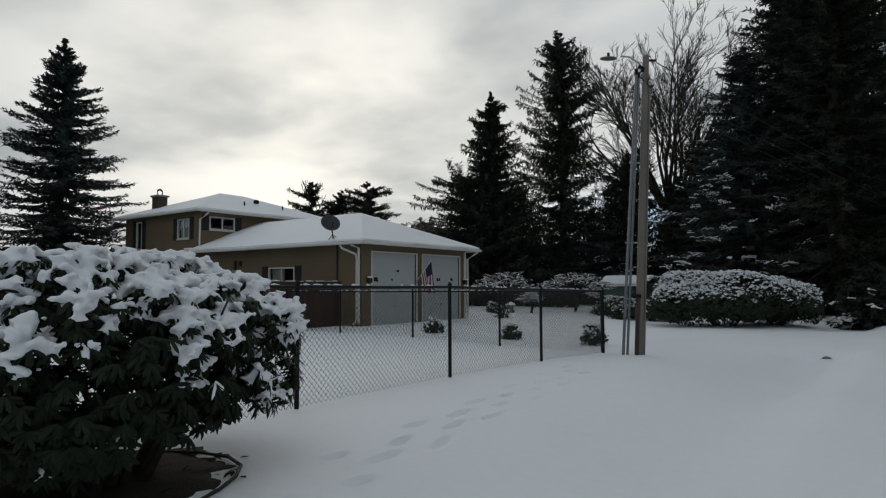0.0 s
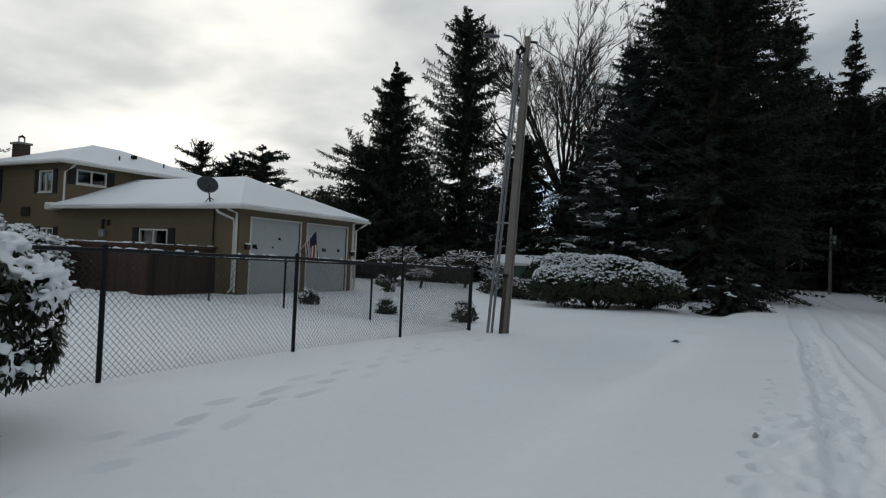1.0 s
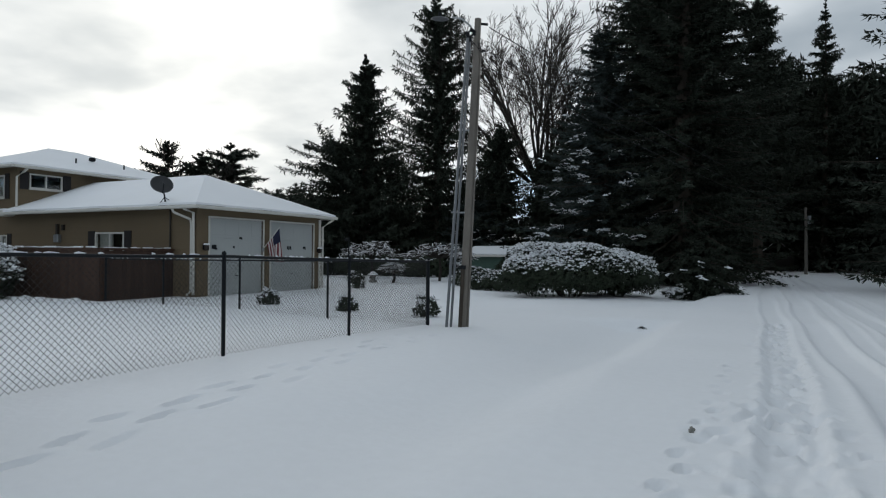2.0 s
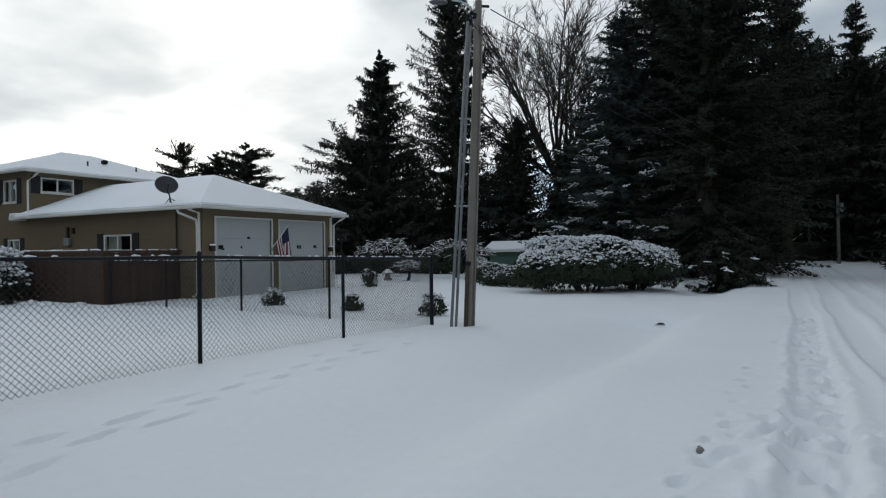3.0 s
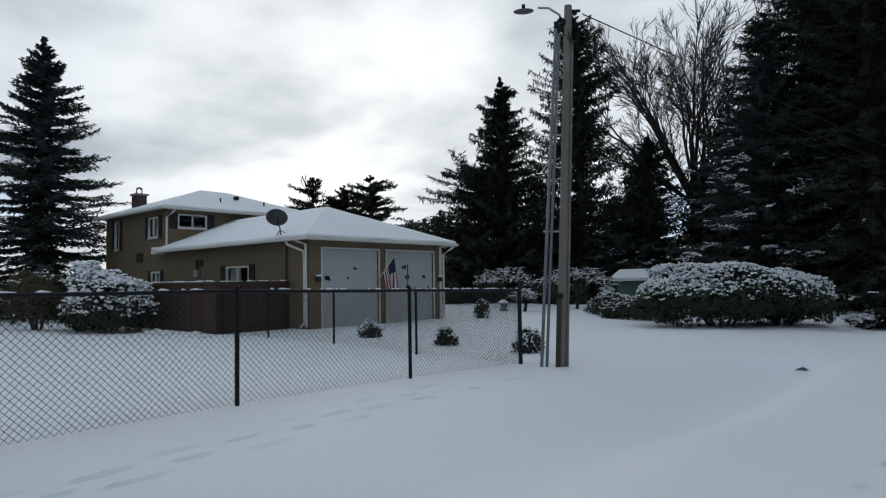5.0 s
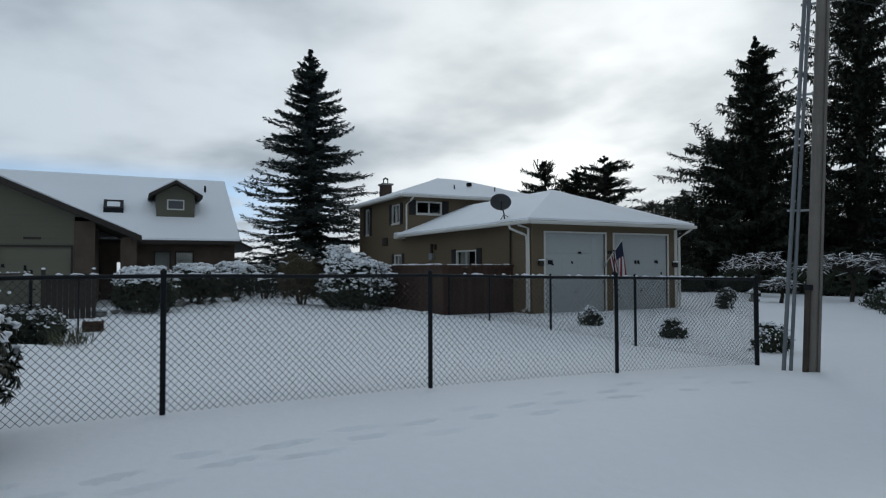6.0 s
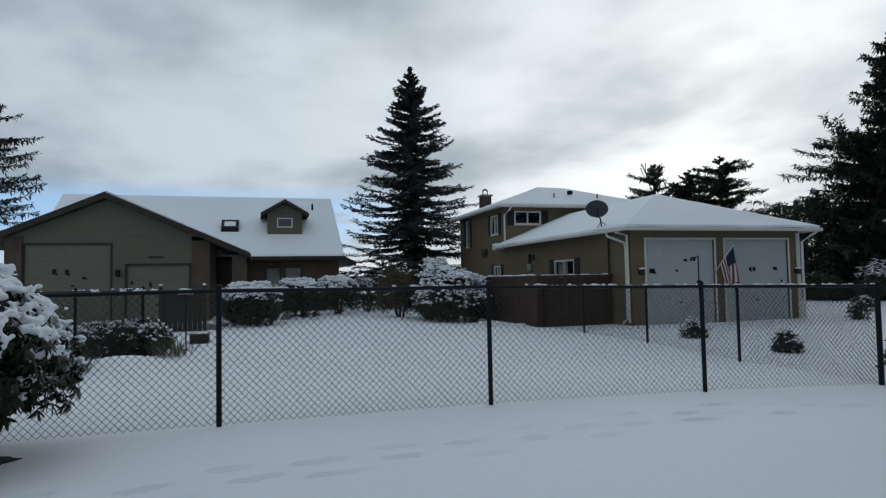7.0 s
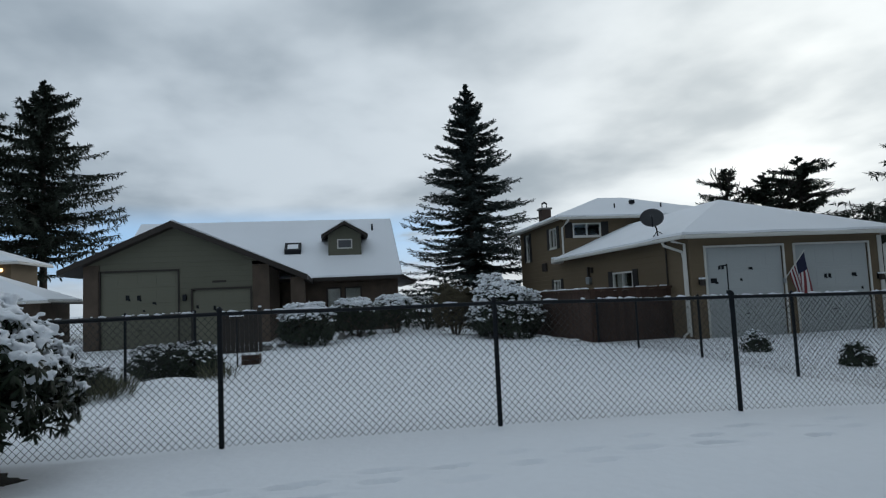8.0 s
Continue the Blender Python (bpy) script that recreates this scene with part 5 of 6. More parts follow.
shrub("spreading_shrub", (-14.3, 2.3), 0.7, 1.05, 0.72, "low spreading shrub flecked with snow", seed=31, rosettes=1000, size=0.1, snow=0.6, flake=0.045, side_snow=0.05)
shrub("spreading_shrub", (-12.0, 1.2), 0.6, 0.5, 0.45, "small low shrub at the snow mound", seed=32, rosettes=380, size=0.1, snow=0.3, flake=0.05)
for k, (px, py, r, h, lab) in enumerate(((-12.05, 15.35, 0.36, 0.42, "small snowy rhododendron seedling on the lawn"), (-9.4, 15.5, 0.32, 0.40, "small dark evergreen seedling on the lawn"), (-6.85, 15.35, 0.36, 0.5, "small snowy seedling by the fence corner"), (-17.6, 27.6, 0.4, 0.55, "small snowy seedling beyond the drive"), (-14.6, 23.6, 0.35, 0.7, "dark shrub at the garage corner"))):
    shrub("seedling", (px, py), r * 0.8, r * 0.8, h, lab, seed=40 + k, rosettes=80, leaves=6, size=0.11, snow=(0.9, 0.25, 0.9, 0.8, 0.2)[k], flake=0.06, stems=4, group="seedlings on the lawn")


def snow_clumps(name, loc, n, spread, r, label):
    x, y = loc
    rng = np.random.default_rng(5)
    c = np.stack([x + rng.normal(0, spread[0], n), y + rng.normal(0, spread[1], n), np.zeros(n)], 1)
    c[:, 2] = ground_z(c[:, 0], c[:, 1]) + 0.01
    v, f = lumps(rng, c, r * rng.uniform(0.5, 1.5, n), 0.5, ICO1, 0.4)
    ob = arrays(name, v, f, SNOW, None, smooth=True)
    tagged(ob, label, "snow", kind="stuff")


snow_clumps("snow_lumps", (-18.0, 12.9), 26, (1.2, 0.25), 0.14, "lumps of snow along the foot of the board fence")
snow_clumps("snow_lumps", (-21.3, 5.6), 40, (0.9, 1.2), 0.12, "lumps of snow along the bed edge")


def grass_tuft(loc, n, h, label):
    x, y = loc
    rng = np.random.default_rng(int(abs(x * 100)))
    z = gz(x, y)
    t = thing("grass_tuft", (x, y, z), label, "grass", group="winter grass tufts")
    b = np.stack([x + rng.normal(0, 0.13, n), y + rng.normal(0, 0.16, n), np.full(n, z)], 1)
    al = unit(np.stack([rng.normal(0, 0.5, n), rng.normal(0, 0.5, n), np.full(n, 1.0)], 1))
    v, f = blades(b, al, unit(np.cross(al, rng.normal(0, 1, al.shape))), h * rng.uniform(0.5, 1.2, n), np.full(n, 0.016))
    tagged(arrays("blades", v, f, DRY_GRASS, t), kind="stuff")


for gx, gy in ((-10.6, 1.6), (-10.9, 2.0), (-11.3, 1.9), (-12.6, 3.5)):
    grass_tuft((gx, gy), 130, 0.45, "tuft of dry yellow grass poking through snow")


# ---------------------------------------------------------------- bare trees
def bare_tree(name, loc, H, label, seed, spread=0.55, levels=6, r0=0.3, trunk_h=0.28, group="bare trees", snow=False, first=7):
    x, y = loc
    z = gz(x, y)
    rng = random.Random(seed)
    t = thing(name, (x, y, z), label, "tree", group)
    segs = []

    def grow(p, d, ln, r, lev):
        bend = Vector((rng.gauss(0, 1), rng.gauss(0, 1), rng.gauss(0, 0.7))) * 0.13
        m = p + d * ln * 0.5
        d = (d + bend).normalized()
        q = m + d * ln * 0.5
        segs.append((p, m, r, r * 0.86))
        segs.append((m, q, r * 0.86, r * 0.74))
        if lev == 0:
            return
        for i in range(2 if rng.random() < 0.5 else 3):
            v = Vector((rng.gauss(0, 1), rng.gauss(0, 1), rng.gauss(0, 0.7)))
            nd = (d + v * spread * rng.uniform(0.4, 0.8) + Vector((0, 0, 0.10))).normalized()
            grow(q if i < 2 else m, nd, ln * rng.uniform(0.66, 0.92), r * 0.66, lev - 1)

    base = Vector((x, y, z))
    fork = base + Vector((0, 0, H * trunk_h))
    for k in range(first):
        a = 2 * math.pi * k / first + rng.uniform(-0.3, 0.3)
        s = rng.uniform(0.2, 1.1) * spread * 1.5
        grow(fork - Vector((0, 0, rng.uniform(0, 0.2) * H * trunk_h)), Vector((math.cos(a) * s, math.sin(a) * s, 1)).normalized(), H * 0.185, r0 * 0.5, levels)
    V, F = [], []
    for p, q, ra, rb in segs:
        d = (q - p).normalized()
        u = d.cross(Vector((0.31, 0.2, 0.93))).normalized()
        w = d.cross(u)
        i = len(V)
        for c, r in ((p, max(ra, 0.019)), (q + d * 0.02, max(rb, 0.017))):
            for k in range(4):
                an = math.pi / 2 * k
                V.append(tuple(c + (u * math.cos(an) + w * math.sin(an)) * r))
        for k in range(4):
            F.append((i + k, i + (k + 1) % 4, i + 4 + (k + 1) % 4, i + 4 + k))
    part("trunk", tube(bmesh.new(), [base - Vector((0, 0, 0.3)), base.lerp(fork, 0.5), fork], [r0 * 1.15, r0 * 0.95, r0 * 0.8], 10), BARK, t)
    tagged(arrays("branchwork", V, F, TWIG, t, "fine bare branches"), kind="stuff")
    if snow:
        V, F = [], []
        for p, q, ra, rb in segs:
            d = (q - p)
            if d.length < 1e-4 or abs(d.normalized().z) > 0.85 or rng.random() > snow:
                continue
            side = d.cross(Vector((0, 0, 1))).normalized() * 0.035
            lift = Vector((0, 0, max(ra, 0.012) + 0.012))
            i = len(V)
            V += [tuple(p + lift - side), tuple(p + lift + side), tuple(q + lift + side * 0.8), tuple(q + lift - side * 0.8), tuple(p.lerp(q, 0.5) + lift + Vector((0, 0, 0.03)))]
            F += [(i, i + 1, i + 4), (i + 1, i + 2, i + 4), (i + 2, i + 3, i + 4), (i + 3, i, i + 4)]
        tagged(arrays("limb_snow", V, F, SNOW, t, "snow along the twigs"), kind="stuff")
    return t


def vase_maple(loc, H, R, fork_z, seed, label):
    """A tall bare tree whose limbs sweep up and out of one fork into a fan of fine twigs."""
    x, y = loc
    z = gz(x, y)
    rng = random.Random(seed)
    t = thing("bare_maple", (x, y, z), label, "tree", "bare trees")
    V, F = [], []

    def rod(pts, radii, k=4):
        rings = []
        for i, p in enumerate(pts):
            d = (pts[min(i + 1, len(pts) - 1)] - pts[max(i - 1, 0)]).normalized()
            u = d.cross(Vector((0.31, 0.2, 0.93))).normalized()
            w = d.cross(u)
            rings.append(len(V))
            for c in range(k):
                V.append(tuple(p + (u * math.cos(2 * math.pi * c / k) + w * math.sin(2 * math.pi * c / k)) * radii[i]))
        for a, b in zip(rings, rings[1:]):
            for c in range(k):
                F.append((a + c, a + (c + 1) % k, b + (c + 1) % k, b + c))

    def limb(p, d, ln, r, lev):
        n = 7 if lev > 1 else 4
        pts, q, e = [p], p.copy(), d.copy()
        for i in range(n):
            e = (e + Vector((rng.gauss(0, 0.10), rng.gauss(0, 0.10), 0.045 if lev > 1 else 0.01))).normalized()
            q = q + e * ln / n
            pts.append(q.copy())
        rod(pts, [max(0.016, r * (1 - 0.8 * i / n)) for i in range(n + 1)], 5 if lev > 2 else 3)
        if lev == 0:
            return
        for k in range({3: 8, 2: 7, 1: 6}[lev]):
            u = rng.uniform(0.22, 0.98)
            i = min(n - 1, int(u * n))
            b = pts[i].lerp(pts[i + 1], u * n - i)
            f = (pts[i + 1] - pts[i]).normalized()
            side = f.cross(Vector((rng.gauss(0, 1), rng.gauss(0, 1), rng.gauss(0, 1)))).normalized()
            limb(b, (f + side * rng.uniform(0.32, 0.68)).normalized(), ln * rng.uniform(0.34, 0.52) * (1.15 - 0.4 * u), max(0.018, r * 0.5 * (1 - 0.5 * u)), lev - 1)

    base, fork = Vector((x, y, z)), Vector((x, y, z + fork_z))
    for k in range(20):
        a = 2.4 * k + rng.uniform(-0.3, 0.3)
        s = math.sqrt((k + 0.4) / 20)
        lean = s * 1.08
        d = Vector((math.cos(a) * math.sin(lean), math.sin(a) * math.sin(lean), math.cos(lean)))
        limb(fork - Vector((0, 0, rng.uniform(0, 0.18) * fork_z)), d, (H - fork_z) * (1.0 - 0.24 * s * s) * rng.uniform(0.92, 1.04), 0.17, 3)
    part("trunk", tube(bmesh.new(), [base - Vector((0, 0, 0.3)), base.lerp(fork, 0.5), fork], [0.5, 0.42, 0.36], 12), BARK, t)
    tagged(arrays("branchwork", V, F, TWIG, t, "fine bare branches"), kind="stuff")


vase_maple((-15.3, 50.4), 20.5, 6.0, 7.6, 5, "tall bare vase-shaped broadleaf tree")


def weeping_maple(loc, H, R, seed, label):
    """A low umbrella of fine twigs edged with snow on a crooked stem."""
    x, y = loc
    z = gz(x, y)
    rng = random.Random(seed)
    t = thing("weeping_maple", (x, y, z), label, "tree", "weeping maples")
    bm = tube(bmesh.new(), [(x, y, z - 0.1), (x + 0.1, y, z + H * 0.3), (x - 0.05, y + 0.1, z + H * 0.62)], [0.09, 0.07, 0.05], 8)
    V, F = [], []
    c = Vector((x - 0.05, y + 0.1, z + H * 0.6))
    for k in range(120):
        a, s = rng.uniform(0, 2 * math.pi), math.sqrt(rng.uniform(0.03, 1))
        rr = R * s * rng.uniform(0.85, 1.1)
        zt = z + H * (1.0 - 0.38 * s * s) * rng.uniform(0.9, 1.04)
        tip = Vector((x + rr * math.cos(a), y + rr * math.sin(a), zt))
        mid = c.lerp(tip, 0.5) + Vector((0, 0, H * 0.10))
        tube(bm, [c, mid, tip, tip + Vector((math.cos(a), math.sin(a), -1.2)) * 0.22], [0.02, 0.014, 0.009, 0.004], 4, cap=False)
        for m in range(7):
            b = mid.lerp(tip, rng.uniform(0.2, 1.1))
            e = b + Vector((rng.gauss(0, 0.22), rng.gauss(0, 0.22), rng.uniform(-0.2, 0.1)))
            tube(bm, [b, e], [0.007, 0.004], 3, cap=False)
            if rng.random() < 0.5:
                sd = (e - b).cross(Vector((0, 0, 1))).normalized() * 0.02
                i = len(V)
                up = Vector((0, 0, 0.02))
                V += [tuple(b + up - sd), tuple(b + up + sd), tuple(e + up + sd), tuple(e + up - sd), tuple(b.lerp(e, 0.5) + up * 2.2)]
                F += [(i, i + 1, i + 4), (i + 1, i + 2, i + 4), (i + 2, i + 3, i + 4), (i + 3, i, i + 4)]
    tagged(part("branchwork", bm, TWIG, t), kind="stuff")
    tagged(arrays("limb_snow", V, F, SNOW, t, "snow along the twigs"), kind="stuff")


weeping_maple((-20.0, 32.8), 2.25, 1.9, 1, "low weeping maple with snow along its bare twigs")
weeping_maple((-14.9, 31.8), 2.05, 2.1, 2, "low weeping maple with snow along its bare twigs")
weeping_maple((-15.9, 28.6), 1.05, 0.5, 3, "tiny weeping tree with a snowy cap")


def stone_lantern():
    x, y = -16.9, 28.3
    z = gz(x, y)
    t = thing("stone_lantern", (x, y, z), "small grey stone lantern with a snow cap", "lantern")
    part("base", boxes((x - 0.16, x + 0.16, y - 0.16, y + 0.16, z, z + 0.12), bevel=0.02), STONE, t)
    part("light_box", boxes((x - 0.1, x + 0.1, y - 0.1, y + 0.1, z + 0.12, z + 0.34), bevel=0.02), STONE, t)
    part("roof", tube(bmesh.new(), [(x, y, z + 0.34), (x, y, z + 0.38), (x, y, z + 0.5)], [0.27, 0.27, 0.08], 8), STONE, t)
    part("snow_cap", tube(bmesh.new(), [(x, y, z + 0.385), (x, y, z + 0.44), (x, y, z + 0.56)], [0.26, 0.24, 0.06], 12), SNOW, t)


def shed():
    t = thing("garden_shed", (-14.6, 39.2, -0.1), "low green garden shed with a snowy roof under the trees", "shed")
    part("wall", boxes((-16.0, -13.4, 38.6, 40.6, -0.2, 1.35)), SHED_GREEN, t)
    bm = bmesh.new()
    prof = [(38.3, 1.38), (39.6, 1.85), (40.9, 1.38), (40.9, 1.28), (39.6, 1.74), (38.3, 1.28)]
    prism(bm, ([(-16.3, y, z) for y, z in prof], [(-13.1, y, z) for y, z in prof]))
    r = part("roof", bm, DARK_TRIM, t)
    bm = bmesh.new()
    prof = [(38.28, 1.46), (39.6, 1.96), (40.92, 1.46), (40.9, 1.384), (39.6, 1.854), (38.3, 1.384)]
    prism(bm, ([(-16.28, y, z) for y, z in prof], [(-13.12, y, z) for y, z in prof]))
    part("roof_snow", bm, SNOW, r)
    part("fascia", boxes((-16.3, -13.1, 38.24, 38.296, 1.26, 1.37)), TRIM, t)


def culvert():
    c = thing("culvert_pipe", (-1.85, 17.1, -0.45), "dark culvert pipe mouth under the snowy drive", "pipe")
    bm = bmesh.new()
    for r in (0.15, 0.12):
        tube(bm, [(-1.85, 16.98, -0.45), (-1.85, 18.0, -0.45)], r, 16, cap=False)
    part("pipe", bm, BLACK, c)
    # black disc inside the mouth, added for the darkness deeper in the pipe
    part("pipe_shade", tube(bmesh.new(), [(-1.85, 17.4, -0.45), (-1.85, 17.42, -0.45)], 0.12, 16), BLACK, c)


def ditch_mouth():
    """A black box for the shadowed ditch opening at the far side of the drive."""
    x, y = -0.42, 29.2
    z = gz(x, y)
    c = thing("culvert_pipe", (x, y, z), "black box standing in for the ditch shadow at the drive's edge", "pipe")
    # solid box, no pipe: the ditch's shade is put into its black colour
    part("pipe", boxes((x - 0.5, x + 0.45, y, y + 0.9, z - 0.1, z + 0.16), bevel=0.05), BLACK, c)
    part("snow_cap", boxes((x - 0.56, x + 0.52, y + 0.04, y + 1.0, z + 0.162, z + 0.24), bevel=0.035), SNOW, c)


def far_pole():
    x, y = 4.25, 62.0
    z = gz(x, y)
    t = thing("far_utility_pole", (x, y, z), "old wooden pole at the bend of the snowy road", "utility pole")
    part("shaft", tube(bmesh.new(), [(x, y, z - 0.2), (x - 0.05, y, z + 5.6)], [0.14, 0.1], 10), POLE_WOOD, t)
    part("transformer", tube(bmesh.new(), [(x + 0.22, y - 0.1, z + 4.2), (x + 0.22, y - 0.1, z + 4.9)], 0.14, 10), STEEL, t)


def far_cabin():
    t = thing("far_cabin", (2.4, 74, 0.0), "distant cabin with a snowy roof in the woods", "cabin")
    part("wall", boxes((0.9, 3.9, 74, 77, -0.2, 1.7)), DARK_TRIM, t)
    bm = bmesh.new()
    prof = [(0.5, 1.6), (2.4, 3.1), (4.3, 1.6), (4.3, 1.5), (2.4, 3.0), (0.5, 1.5)]
    prism(bm, ([(x, 73.6, z) for x, z in prof], [(x, 77.4, z) for x, z in prof]))
    part("roof", bm, SNOW, t)


def small_stone():
    x, y = 0.165, 6.85
    rng = np.random.default_rng(2)
    v, f = lumps(rng, np.array([[x, y, gz(x, y) + 0.0]]), np.array([0.034]), 0.6, ICO2, 0.4)
    ob = arrays("stone", v, f, STONE, None, smooth=True)
    tagged(ob, "small dark stone poking through the road snow", "stone")


def garden_gate():
    x, y = -19.0, 2.45
    z = gz(x, y)
    g = thing("garden_gate", (x, y, z), "dark board gate in front of the olive garage", "gate")
    for k in range(8):
        part("board", boxes((x, x + 0.03, y + k * 0.135, y + k * 0.135 + 0.128, z - 0.05, z + 1.22)), DARK_TRIM, g)
    for q in (y - 0.11, y + 1.09):
        post = part("post", boxes((x - 0.05, x + 0.05, q, q + 0.1, z - 0.1, z + 1.36)), DARK_TRIM, g)
        part("snow_cap", boxes((x - 0.05, x + 0.05, q, q + 0.1, z + 1.362, z + 1.42), bevel=0.02), SNOW, post)
    part("cross_rail", boxes((x + 0.031, x + 0.06, y, y + 1.08, z + 0.95, z + 1.03)), DARK_TRIM, g)


def edging_stone(x, y, w, seed):
    rng = np.random.default_rng(seed)
    z = gz(x, y)
    t = thing("edging_stone", (x, y, z), "rough brown edging stone capped with snow along the bed", "stone", group="stones edging the bed")
    v, f = lumps(rng, np.array([[x, y, z + 0.06]]), np.array([w]), 0.7, ICO2, 0.45)
    arrays("rock", v, f, STONE, t)
    v, f = lumps(rng, np.array([[x, y, z + 0.06 + 0.62 * w]]), np.array([w * 0.8]), 0.35, ICO2, 0.3)
    arrays("snow_cap", v, f, SNOW, t, smooth=True)


def timber_planter():
    x, y = -16.1, 3.7
    z = gz(x, y)
    t = thing("timber_planter", (x, y, z), "low brown timber planter box with snow in it", "planter")
    for k in range(2):
        z0 = z - 0.02 + k * 0.13
        for r in ((x - 0.25, x + 0.25, y - 0.22, y - 0.18), (x - 0.25, x + 0.25, y + 0.18, y + 0.22), (x + 0.2, x + 0.25, y - 0.175, y + 0.175), (x - 0.25, x - 0.2, y - 0.175, y + 0.175)):
            part("board", boxes((*r, z0, z0 + 0.122), bevel=0.006), FENCE_WOOD, t)
    part("snow_fill", boxes((x - 0.19, x + 0.19, y - 0.17, y + 0.17, z, z + 0.25), bevel=0.03), SNOW, t)


def plant_hook():
    x, y = -15.6, 3.42
    z = gz(x, y)
    t = thing("plant_hook", (x, y, z), "slim dark garden hook with a snowy feeder roof", "garden hook")
    part("stake", tube(bmesh.new(), [(x, y, z - 0.1), (x, y, z + 1.3)], 0.018, 6), BLACK, t)
    part("hook", tube(bmesh.new(), [(x, y, z + 1.3), (x, y + 0.1, z + 1.38), (x, y + 0.22, z + 1.33), (x, y + 0.24, z + 1.24)], 0.012, 6), BLACK, t)
    part("feeder_roof", tube(bmesh.new(), [(x, y, z + 1.22), (x, y, z + 1.32)], [0.2, 0.03], 10), DARK_TRIM, t)
    part("snow_cap", tube(bmesh.new(), [(x, y, z + 1.262), (x, y, z + 1.32), (x, y, z + 1.38)], [0.19, 0.15, 0.03], 10), SNOW, t)


for k in range(9):
    edging_stone(-19.4 - 0.62 * k - 0.1 * math.sin(3.1 * k), 3.75 + 0.46 * k + 0.12 * math.sin(5.3 * k), 0.15 + 0.05 * math.sin(2.7 * k + 1), 80 + k)
timber_planter()
plant_hook()
small_stone()
garden_gate()
stone_lantern()
shed()
culvert()
ditch_mouth()
far_pole()
far_cabin()

# ---------------------------------------------------------------- conifers
conifer("spruce", (-35.3, 14.0), 14.5, 5.2, "tall regular spruce with tiered dark boughs behind the lawn", needle=NEEDLE_BLUE, seed=1, tier=0.47, around=12, steps=30, power=0.82, droop=0.36, lift=0.24, ragged=0.28, trunk=0.2, frond=0.2, longest=0.42, clump=0.10, hang=0.18, gap=0.02)
conifer("fir", (-26.0, 41.0), 16.6, 5.0, "broad dark fir with long low boughs", seed=2, tier=0.44, around=11, steps=26, power=0.82, droop=0.12, lift=0.20, ragged=0.5, clump=0.28, trunk=0.35, hang=0.45, longest=0.36, gap=0.04)
conifer("fir", (-28.4, 41.4), 10.2, 7.6, "broad dark fir with long boughs at the wood edge", seed=12, tier=0.58, around=11, steps=38, power=0.42, droop=0.14, lift=0.12, ragged=0.5, clump=0.32, frond=0.2, hang=0.5, longest=0.45, gap=0.03)
conifer("cedar", (-22.1, 45.5), 21.8, 5.3, "tall ragged cedar with hanging sprays", seed=3, tier=0.40, around=13, steps=24, power=0.52, droop=0.26, lift=0.34, ragged=0.5, clump=0.32, gap=0.34, hang=0.5, longest=0.32, trunk=0.35)
conifer("cedar", (-16.6, 45.0), 11.2, 4.3, "slender dark cedar in front of the bare tree", seed=4, tier=0.36, around=11, steps=16, power=0.7, droop=0.2, lift=0.22, ragged=0.5, clump=0.25, hang=0.45, longest=0.36, gap=0.03)
conifer("snowy_spruce", (-7.2, 37.5), 14.8, 4.9, "bluish spruce with snow along its drooping lower boughs", needle=NEEDLE_BLUE, seed=5, tier=0.42, around=11, steps=18, power=0.62, droop=0.4, lift=0.2, ragged=0.35, clump=0.16, snow=1.25, hang=0.2, longest=0.38)
conifer("douglas_fir", (-2.9, 36.5), 25.0, 4.8, "huge dark fir reaching out of sight", seed=6, tier=0.42, around=14, steps=21, power=0.42, droop=0.45, lift=0.2, ragged=0.4, clump=0.2, hang=0.22, longest=0.34, trunk=0.5)
conifer("douglas_fir", (-5.6, 41.5), 21.5, 4.4, "huge dark fir reaching out of sight", seed=7, tier=0.42, around=11, steps=16, power=0.48, droop=0.35, lift=0.22, ragged=0.5, clump=0.3, gap=0.16, hang=0.3, longest=0.38, trunk=0.4)
conifer("douglas_fir", (-2.0, 40.5), 25.5, 3.9, "huge dark fir reaching out of sight", seed=27, bare_to=3.0, tier=0.45, around=12, steps=15, power=0.42, droop=0.42, lift=0.2, ragged=0.45, clump=0.25, gap=0.05, hang=0.3, longest=0.4, trunk=0.45)
conifer("douglas_fir", (-4.5, 38.8), 22.5, 3.9, "huge dark fir reaching out of sight", seed=28, tier=0.45, around=12, steps=15, power=0.46, droop=0.42, lift=0.2, ragged=0.45, clump=0.25, gap=0.05, hang=0.3, longest=0.4, trunk=0.45)
conifer("douglas_fir", (0.6, 66.0), 25.5, 5.2, "tall dark fir beside the road bend", seed=8, tier=0.52, around=11, steps=18, power=0.52, droop=0.30, lift=0.2, ragged=0.5, clump=0.34, gap=0.2, hang=0.6, longest=0.6, trunk=0.4, bare_to=6.5)
conifer("thin_spruce", (6.4, 72.0), 26.5, 4.6, "thin tiered spruce beside the road bend", seed=9, tier=0.8, around=9, steps=18, power=0.8, droop=0.25, lift=0.12, ragged=0.4, gap=0.1, hang=0.5, longest=0.6, trunk=0.3)
conifer("skirt_fir", (-1.5, 28.4), 2.3, 1.5, "small drooping conifer streaked with snow under the tall firs", seed=51, tier=0.22, around=12, steps=14, power=0.6, droop=0.5, lift=0.05, ragged=0.35, clump=0.15, snow=0.45, hang=0.3, longest=0.26, trunk=0.06)
conifer("douglas_fir", (12.6, 57.0), 17.0, 4.6, "dark fir at the far side of the road", seed=10, tier=0.42, around=11, steps=13, power=0.5, droop=0.3, lift=0.2, ragged=0.45, clump=0.25, hang=0.6, longest=0.8)
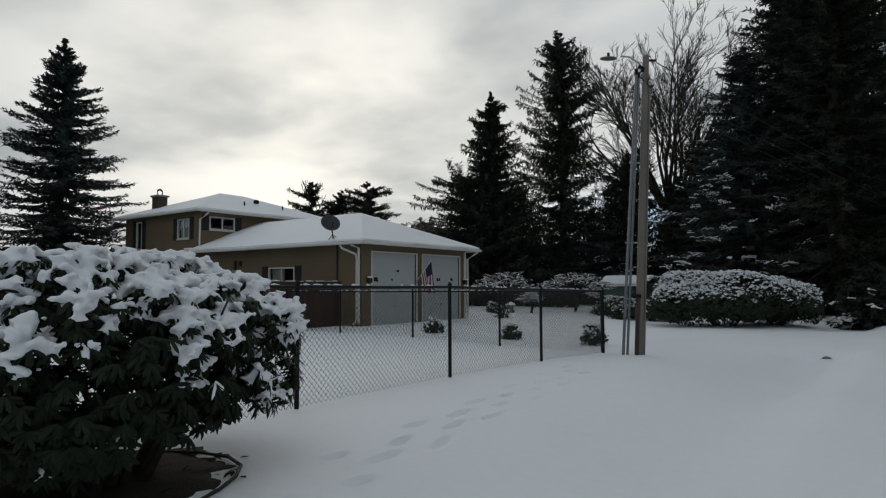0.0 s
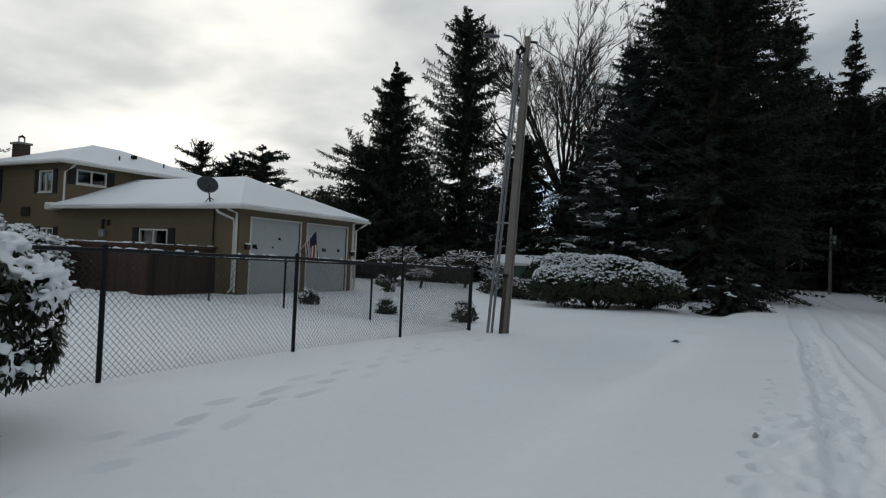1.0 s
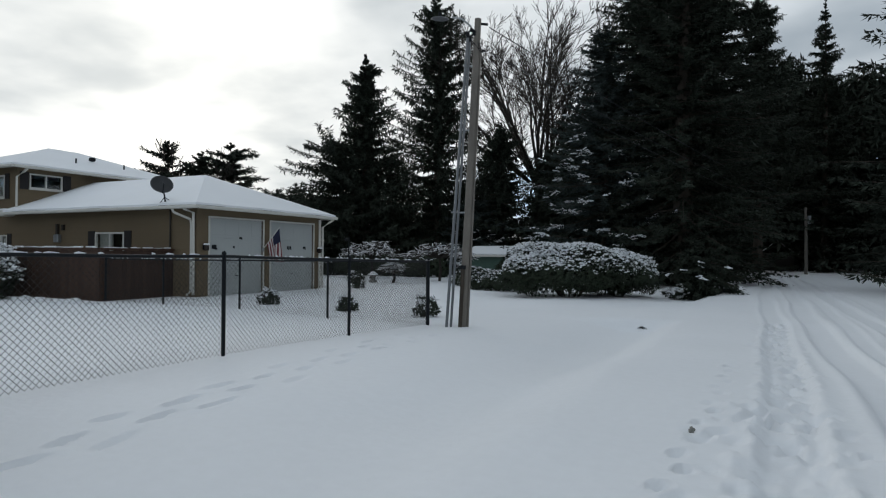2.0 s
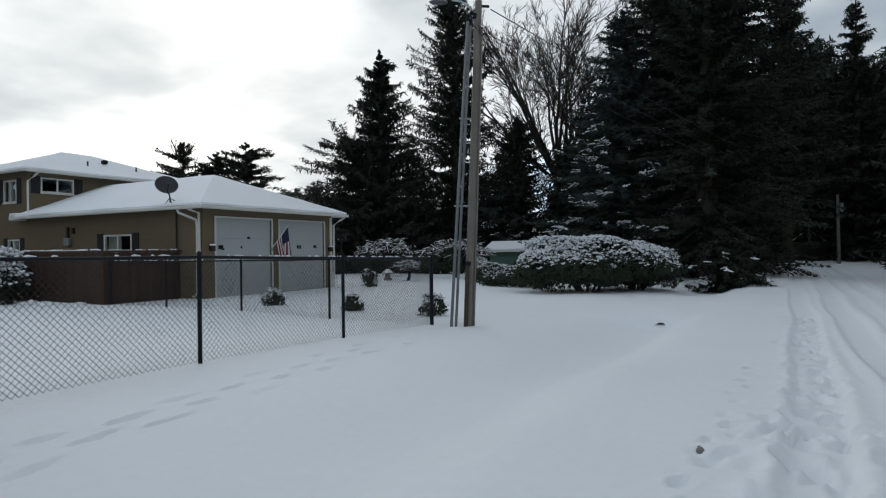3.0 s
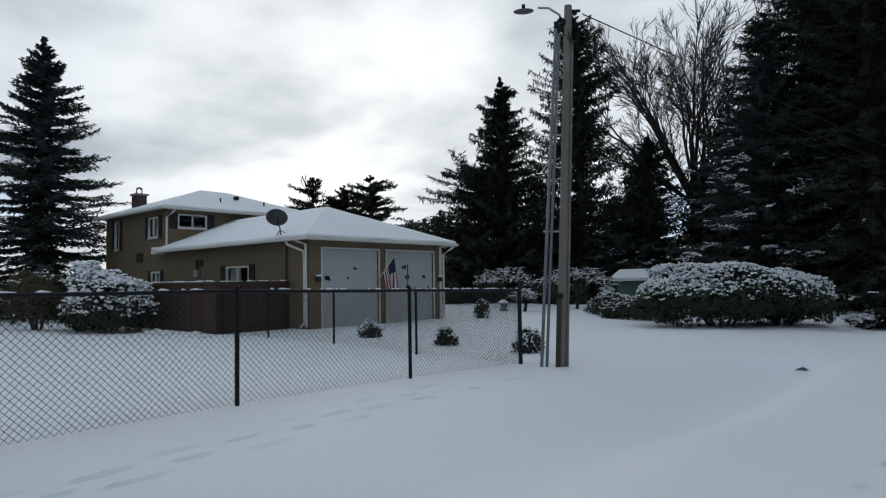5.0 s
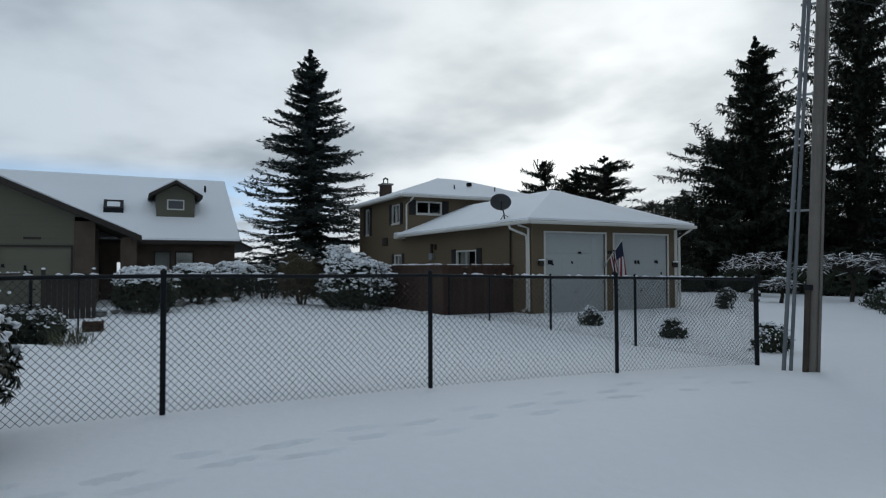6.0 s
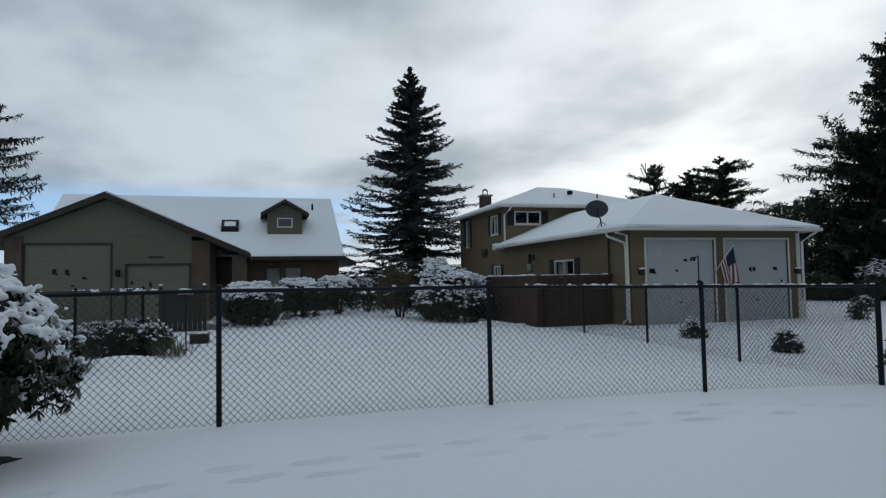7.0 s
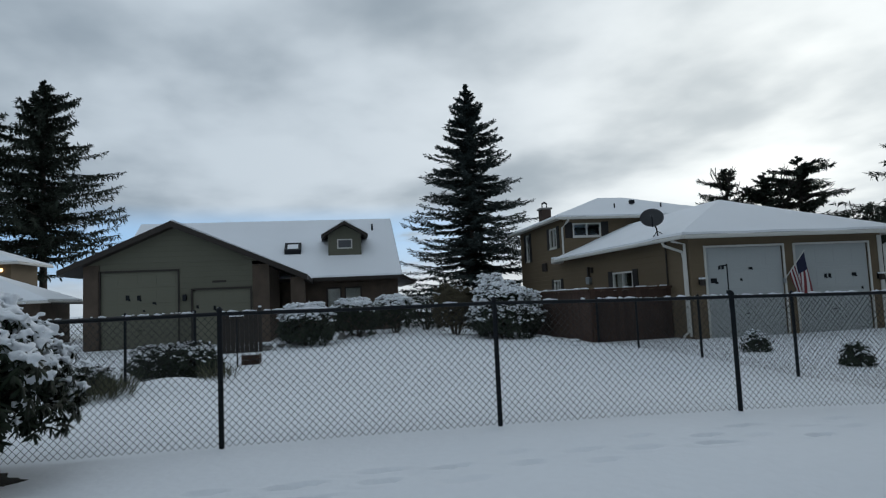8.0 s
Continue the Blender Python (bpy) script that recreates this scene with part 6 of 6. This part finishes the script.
conifer("douglas_fir", (9.4, 33.5), 25.0, 5.6, "dark fir at the roadside with long boughs", seed=11, tier=0.5, around=9, steps=14, power=0.55, droop=0.2, lift=0.2, ragged=0.45, clump=0.25, gap=0.1, hang=0.4, trunk=0.35)
conifer("fir", (-41.4, -12.0), 16.3, 5.8, "dark fir with long uneven boughs behind the houses", seed=13, bare_to=4.6, tier=0.5, around=10, steps=28, power=0.78, droop=0.12, lift=0.2, ragged=0.45, clump=0.22, gap=0.06, hang=0.45, longest=0.36)
conifer("fir", (-39.8, -15.8), 15.0, 5.2, "dense dark fir behind the houses", seed=14, bare_to=3.6, tier=0.46, around=11, steps=22, power=0.6, droop=0.15, lift=0.18, ragged=0.4, clump=0.2, hang=0.45)
conifer("fir", (-34.9, 30.6), 9.0, 3.8, "dark spreading fir behind the tan house", seed=15, tier=0.5, around=8, steps=20, power=0.6, droop=0.1, lift=0.16, ragged=0.5, clump=0.3, gap=0.1, hang=0.3)
conifer("fir", (-33.4, 32.2), 8.4, 3.8, "dark spreading fir behind the tan house", seed=19, tier=0.5, around=8, steps=20, power=0.55, droop=0.1, lift=0.16, ragged=0.5, clump=0.3, gap=0.15, hang=0.3)
conifer("fir", (-32.2, 33.6), 9.1, 6.4, "dark spreading fir behind the tan house", seed=16, tier=0.5, around=9, steps=26, power=0.7, droop=0.22, lift=0.12, ragged=0.5, clump=0.32, gap=0.1, hang=0.3)
bare_tree("bare_alder", (-33.8, 32.0), 8.0, "thin bare tree behind the tan house", 8, spread=0.5, levels=5, r0=0.06, first=3, trunk_h=0.5)
conifer("snowy_cypress", (-17.8, 42.5), 5.4, 3.6, "low cypress with snow on flat boughs", needle=NEEDLE_BLUE, seed=17, tier=0.4, around=10, steps=14, power=0.5, droop=0.3, lift=0.15, ragged=0.3, clump=0.2, snow=1.3)


def woods(seed, spots, proto, group, hmin, hmax, h0):
    rng = random.Random(seed)
    for x, y in spots:
        s = rng.uniform(hmin, hmax) / h0
        m = Matrix.LocRotScale((x, y, gz(x, y) - 0.1), Euler((0, 0, rng.uniform(0, 6.28))), (s * rng.uniform(0.9, 1.25), s * rng.uniform(0.9, 1.25), s))
        o = copy_thing(proto, m)
        o["group"] = group


rw = random.Random(77)
dense = conifer("wood_fir", (-30.0, 52.0), 11.0, 3.8, "dark fir in the depth of the wood", seed=18, tier=0.6, around=8, steps=6, power=0.5, droop=0.25, lift=0.15, ragged=0.45, clump=0.25, hang=0.8, longest=1.15, frond=0.4, group="firs of the dark wood")
# a dark wood behind the drive, and along the far end of the road
woods(1, [(-33 + 3.1 * k + rw.uniform(-0.8, 0.8), 54 + rw.uniform(-3, 3)) for k in range(10)], dense, "firs of the dark wood", 6.5, 9.5, 11)
woods(2, [(-30 + 2.6 * k + rw.uniform(-0.6, 0.6), 47 + rw.uniform(-1.5, 1.5)) for k in range(9)], dense, "firs of the dark wood", 4.0, 6.0, 11)
woods(3, [(-9 + 2.4 * k + rw.uniform(-0.8, 0.8), 86 + rw.uniform(-3, 6)) for k in range(18)], dense, "firs of the dark wood", 18, 23, 11)
woods(4, [(12.5 + rw.uniform(0, 3), 40 + 4 * k) for k in range(9)], dense, "firs of the dark wood", 10, 15, 11)
woods(5, [(-6 + rw.uniform(-1, 1), 46 + 5 * k) for k in range(5)] + [(-4.2, 46), (-3.6, 53), (-9.5, 44), (-11.5, 47.5)], dense, "firs of the dark wood", 11, 15, 11)
woods(9, [(-13.6, 47.5), (-11.2, 44.5), (-19.2, 48.5), (-14.2, 53), (-10.5, 50)], dense, "firs of the dark wood", 8.5, 11.0, 11)
woods(6, [(-41, 51), (-39.4, 52), (-44, 50), (-46, 54)], dense, "firs of the dark wood", 7.5, 9, 11)
# added row east of the road, unseen: always outside the camera's view
woods(7, [(12 + rw.uniform(0, 5), -20 + 7 * k) for k in range(8)], dense, "firs of the dark wood", 10, 15, 11)
woods(8, [(-1, 84), (4.8, 92), (10.5, 80), (14.5, 66), (15.5, 52), (-5.5, 66), (-9, 60), (12.5, 90), (2.2, 78), (4.0, 82), (7.6, 84)], dense, "firs of the dark wood", 18, 24, 11)
for k, (hx, hy) in enumerate(((-24.0, 36.5), (-21.5, 37.5), (-18.6, 37.0), (-26.5, 35.0), (-12.0, 37.0), (-10.0, 34.5))):
    shrub("wood_shrub", (hx, hy), 1.6, 1.1, 1.5, "dark shrub at the foot of the wood", seed=60 + k, rosettes=900, leaves=6, size=0.2, snow=0.06, flake=0.08, group="shrubs at the wood's foot")
